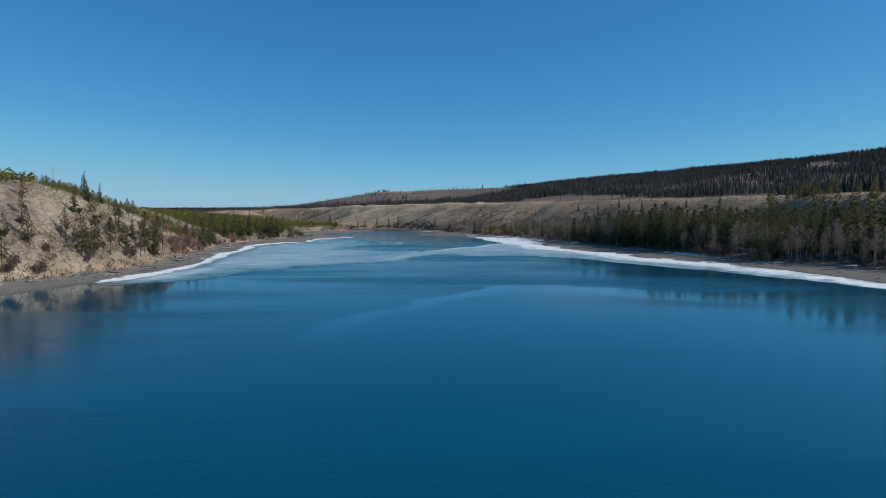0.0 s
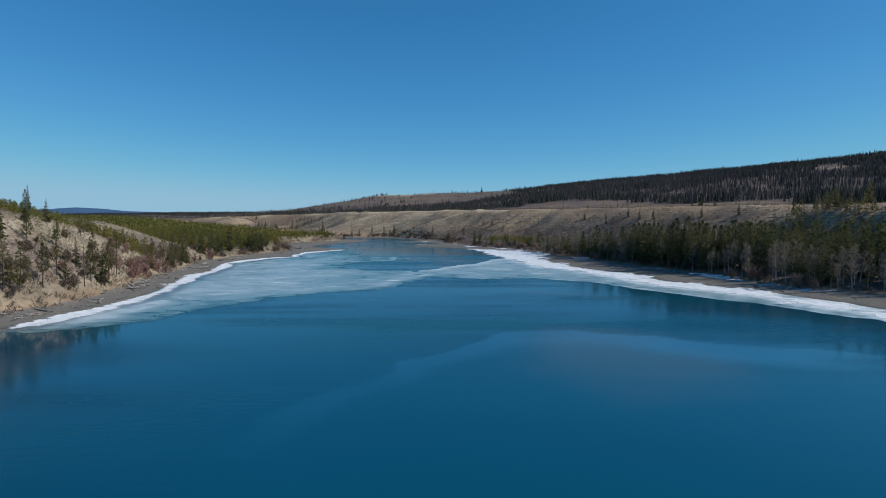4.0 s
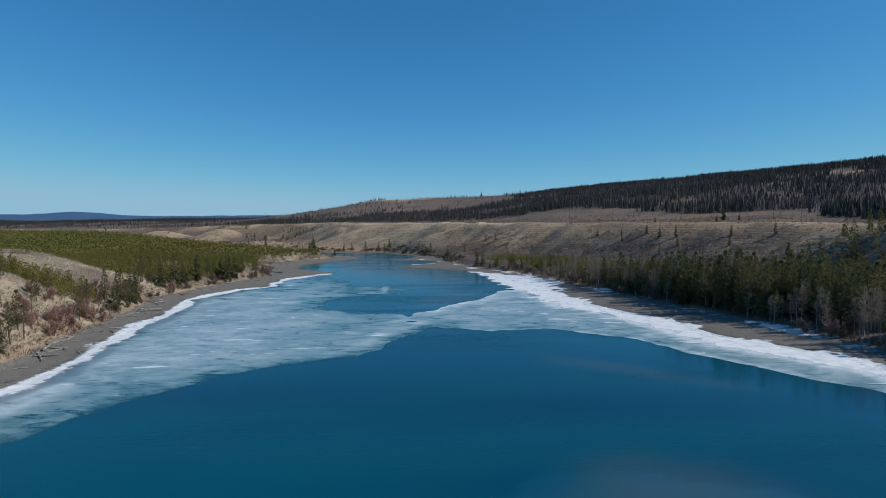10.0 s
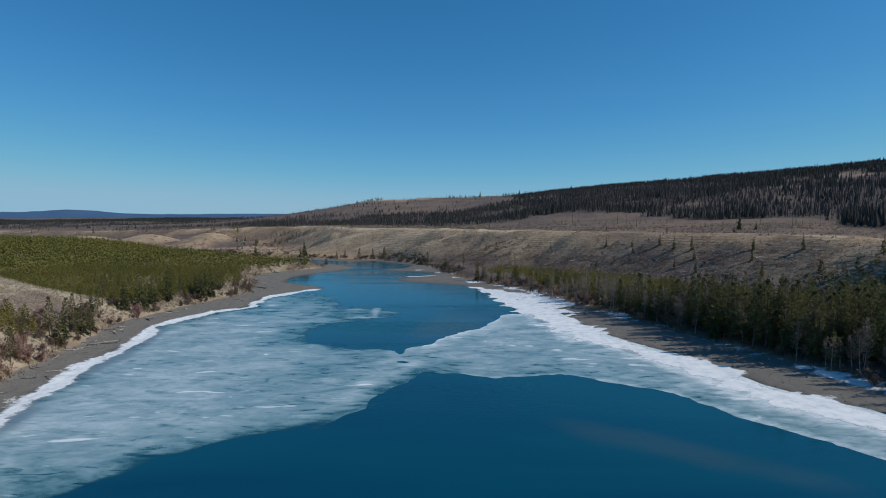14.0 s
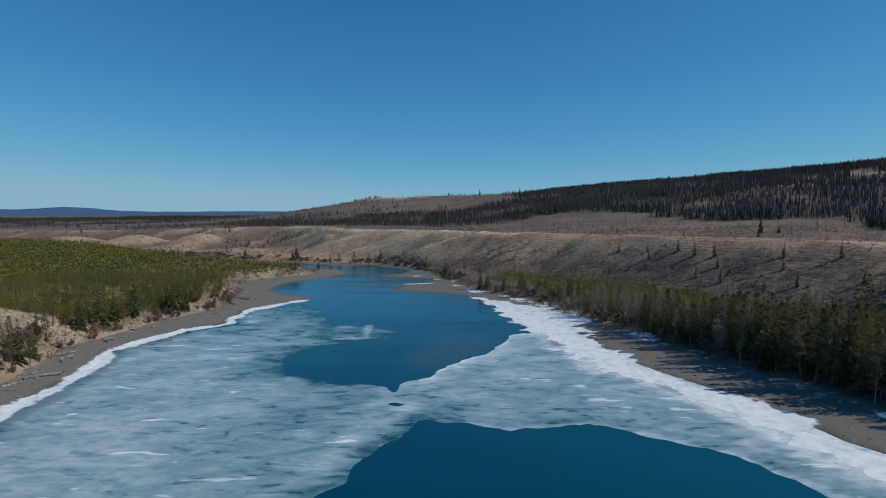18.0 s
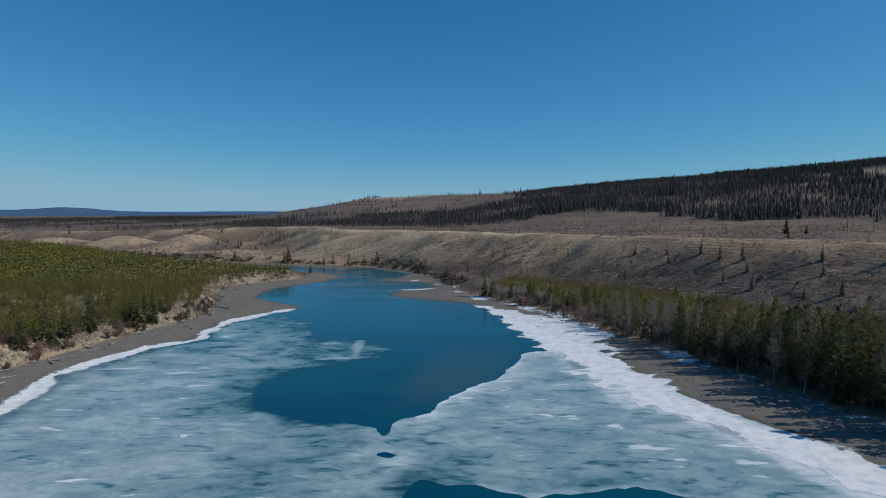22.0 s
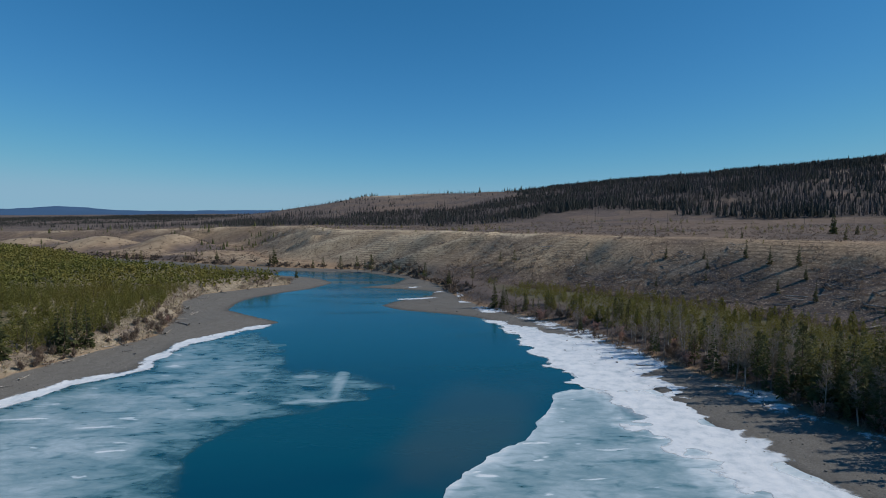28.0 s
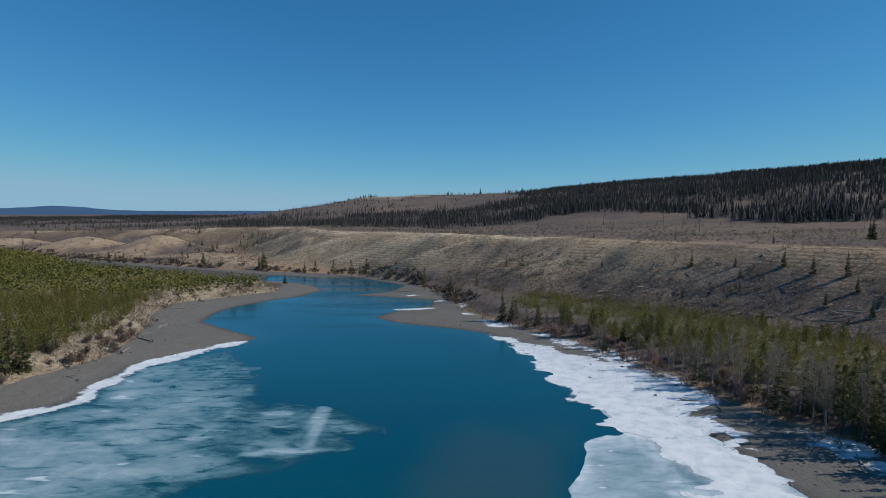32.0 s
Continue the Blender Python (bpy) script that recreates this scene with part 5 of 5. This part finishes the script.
# low brush and dry grass
def brush_clump(seed, blades=16, width=0.1):
    rng, h = np.random.default_rng(seed), Heap()
    for _ in range(blades):
        d = rng.normal(size=3) * 0.7 + (0, 0, 0.9)
        h.blade(np.array((*rng.normal(size=2) * 0.3, -0.05)), d, rng.uniform(0.5, 1.2), width, rng, 0.12)
    return h.arrays()


brush_shape = [brush_clump(s) for s in (51, 52, 53)]
x, y, u, rng = scatter((-260, 140, 260, 560), 2.5, 116)
z, dw, dl, dr, db, dg = lay(x, y)
patch = wave(x, y, 19, 90) + 0.5 * wave(x, y, 7, 91)
m = ((db > -6) & (db < 26) & (x > 15) & (patch > 0.05) & (u < 0.6)) | ((db > 44) & (db < 170) & (patch > -0.4) & (u < 0.42)) | ((db > 0) & (db < 40) & (patch > 0.45) & (u < 0.4)) | ((dr > 1) & (db < 0) & (u < 0.3))
ex, ey, eu, rng = scatter((-100, 80, 80, 400), 1.5, 119)
_, _, el, er, eb, _ = lay(ex, ey)
thicket = wave(ex, ey, 8, 97) + 0.5 * wave(ex, ey, 3, 98)
em = ((el > -0.8) & (el < np.where(ey < 200, 9, 5)) & (thicket > np.interp(el, [0, 4, 9], [-0.35, 0.0, 0.5])) & (eu < 0.6)) | ((el > -0.8) & (el < 6) & (ey < 216) & (thicket > np.interp(el, [0, 6], [-0.75, 0.1])) & (eu < 0.95)) | ((er > -0.8) & (er < 7) & (ex > 8) & (ey > 100) & (thicket > -0.3) & (eu < 0.5))
hill_brush += list(zip(ex[em], ey[em]))
sx, sy, su, rng = scatter((0, 200, 200, 420), 1.5, 121)
_, _, _, _, sb, _ = lay(sx, sy)
tangle = wave(sx, sy, 16, 105) + 0.6 * wave(sx, sy, 5, 106)
sm = (sb > -4) & (sb < 46) & (su < np.clip(0.85 - 0.024 * sb, 0.08, 1)) & (tangle > np.interp(sb, [0, 20, 46], [-0.6, -0.1, 0.1]))
fx_, fy_, fu, rng = scatter((-460, 440, -95, 760), 3.2, 122)
_, _, _, fr, fb, _ = lay(fx_, fy_)
fm = (fr > 1) & (fb < 90) & (fu < np.where(wave(fx_, fy_, 30, 103) + 0.6 * wave(fx_, fy_, 11, 104) > 0.1, 0.5, 0.06))
hill_brush += list(zip(sx[sm], sy[sm])) + list(zip(fx_[fm], fy_[fm]))
joined("willow_thicket", [brush_clump(s, 20, 0.24) for s in (81, 82, 83)], M_THICKET, river_brush[0], river_brush[1], river_brush[2], 1.2, "dark leafless willow thicket along the far river bank", "brush")
bx = np.concatenate([x[m], [p[0] for p in hill_brush]])
by = np.concatenate([y[m], [p[1] for p in hill_brush]])
bh = np.concatenate([rng.uniform(0.6, 1.7, m.sum()), rng.uniform(0.8, 2.2, len(hill_brush))])
joined("bare_brush", brush_shape, M_BRUSH, bx, by, bh, 1.2, "leafless grey-brown brush on the slopes", "brush")


def grass_shape(seed):
    rng, h = np.random.default_rng(seed), Heap()
    for _ in range(9):
        h.blade(np.array((*rng.normal(size=2) * 0.12, -0.03)), rng.normal(size=3) * 0.4 + (0, 0, 1), rng.uniform(0.35, 0.7), 0.09, rng, 0.1)
    return h.arrays()


tufts = [grass_shape(s) for s in (61, 62, 63)]
x, y, u, rng = scatter((-135, 85, -60, 400), 1.0, 117)
z, dw, dl, dr, db, dg = lay(x, y)
patch = wave(x, y, 9, 92) + 0.5 * wave(x, y, 3, 93)
m = (dl > 0.2) & (dl < 36) & (u < 0.85) & (patch > -0.35)
joined("dry_grass", tufts, M_TUFT, x[m], y[m], rng.uniform(0.35, 0.9, m.sum()) * np.interp(dl[m], [0, 2, 7, 12], [1.0, 1.5, 1.4, 1.0]), 0.7, "tufts of pale dry grass on the sandy bank", "grass")


def stone(seed):
    rng = np.random.default_rng(seed)
    a = np.linspace(0, 6.283, 7)[:-1]
    r = rng.uniform(0.7, 1.1, (2, 6))
    ring = [np.stack([np.cos(a) * r[k] * s, np.sin(a) * r[k] * s * 0.8, np.full(6, zz)], -1) for k, (s, zz) in enumerate(((1.0, -0.2), (0.75, 0.45)))]
    v = np.concatenate(ring + [np.array([[0, 0, 0.6]])])
    i = np.arange(6)
    j = (i + 1) % 6
    return v, np.concatenate([np.stack([i, j, j + 6, i + 6], -1), np.stack([i + 6, j + 6, (j + 1) % 6 + 6, np.full(6, 12)], -1)[::2]])


def stone_material():
    k = Mat("beach_stone", 0.9, 0.2)
    g = k.t.nodes.new("ShaderNodeNewGeometry")
    c = k.mix(g.outputs["Random Per Island"], (0.10, 0.092, 0.085), (0.30, 0.28, 0.26))
    return k.color(k.mix(k.math("MULTIPLY", k.noise(5.0), 0.5), c, (0.12, 0.11, 0.10))).m


M_STONE = stone_material()
x, y, u, rng = scatter((-95, 85, 105, 372), 1.1, 118)
z, dw, dl, dr, db, dg = lay(x, y)
m = (dw > 0.1) & (dl < 0.5) & (dr < 1.0) & (u < 0.38)
joined("beach_stones", [stone(s) for s in (71, 72, 73)], M_STONE, x[m], y[m], rng.uniform(0.05, 0.2, m.sum()) * np.where(rng.random(m.sum()) < 0.04, 2.2, 1), 1.0, "grey stones scattered on the gravel beach", "stones")
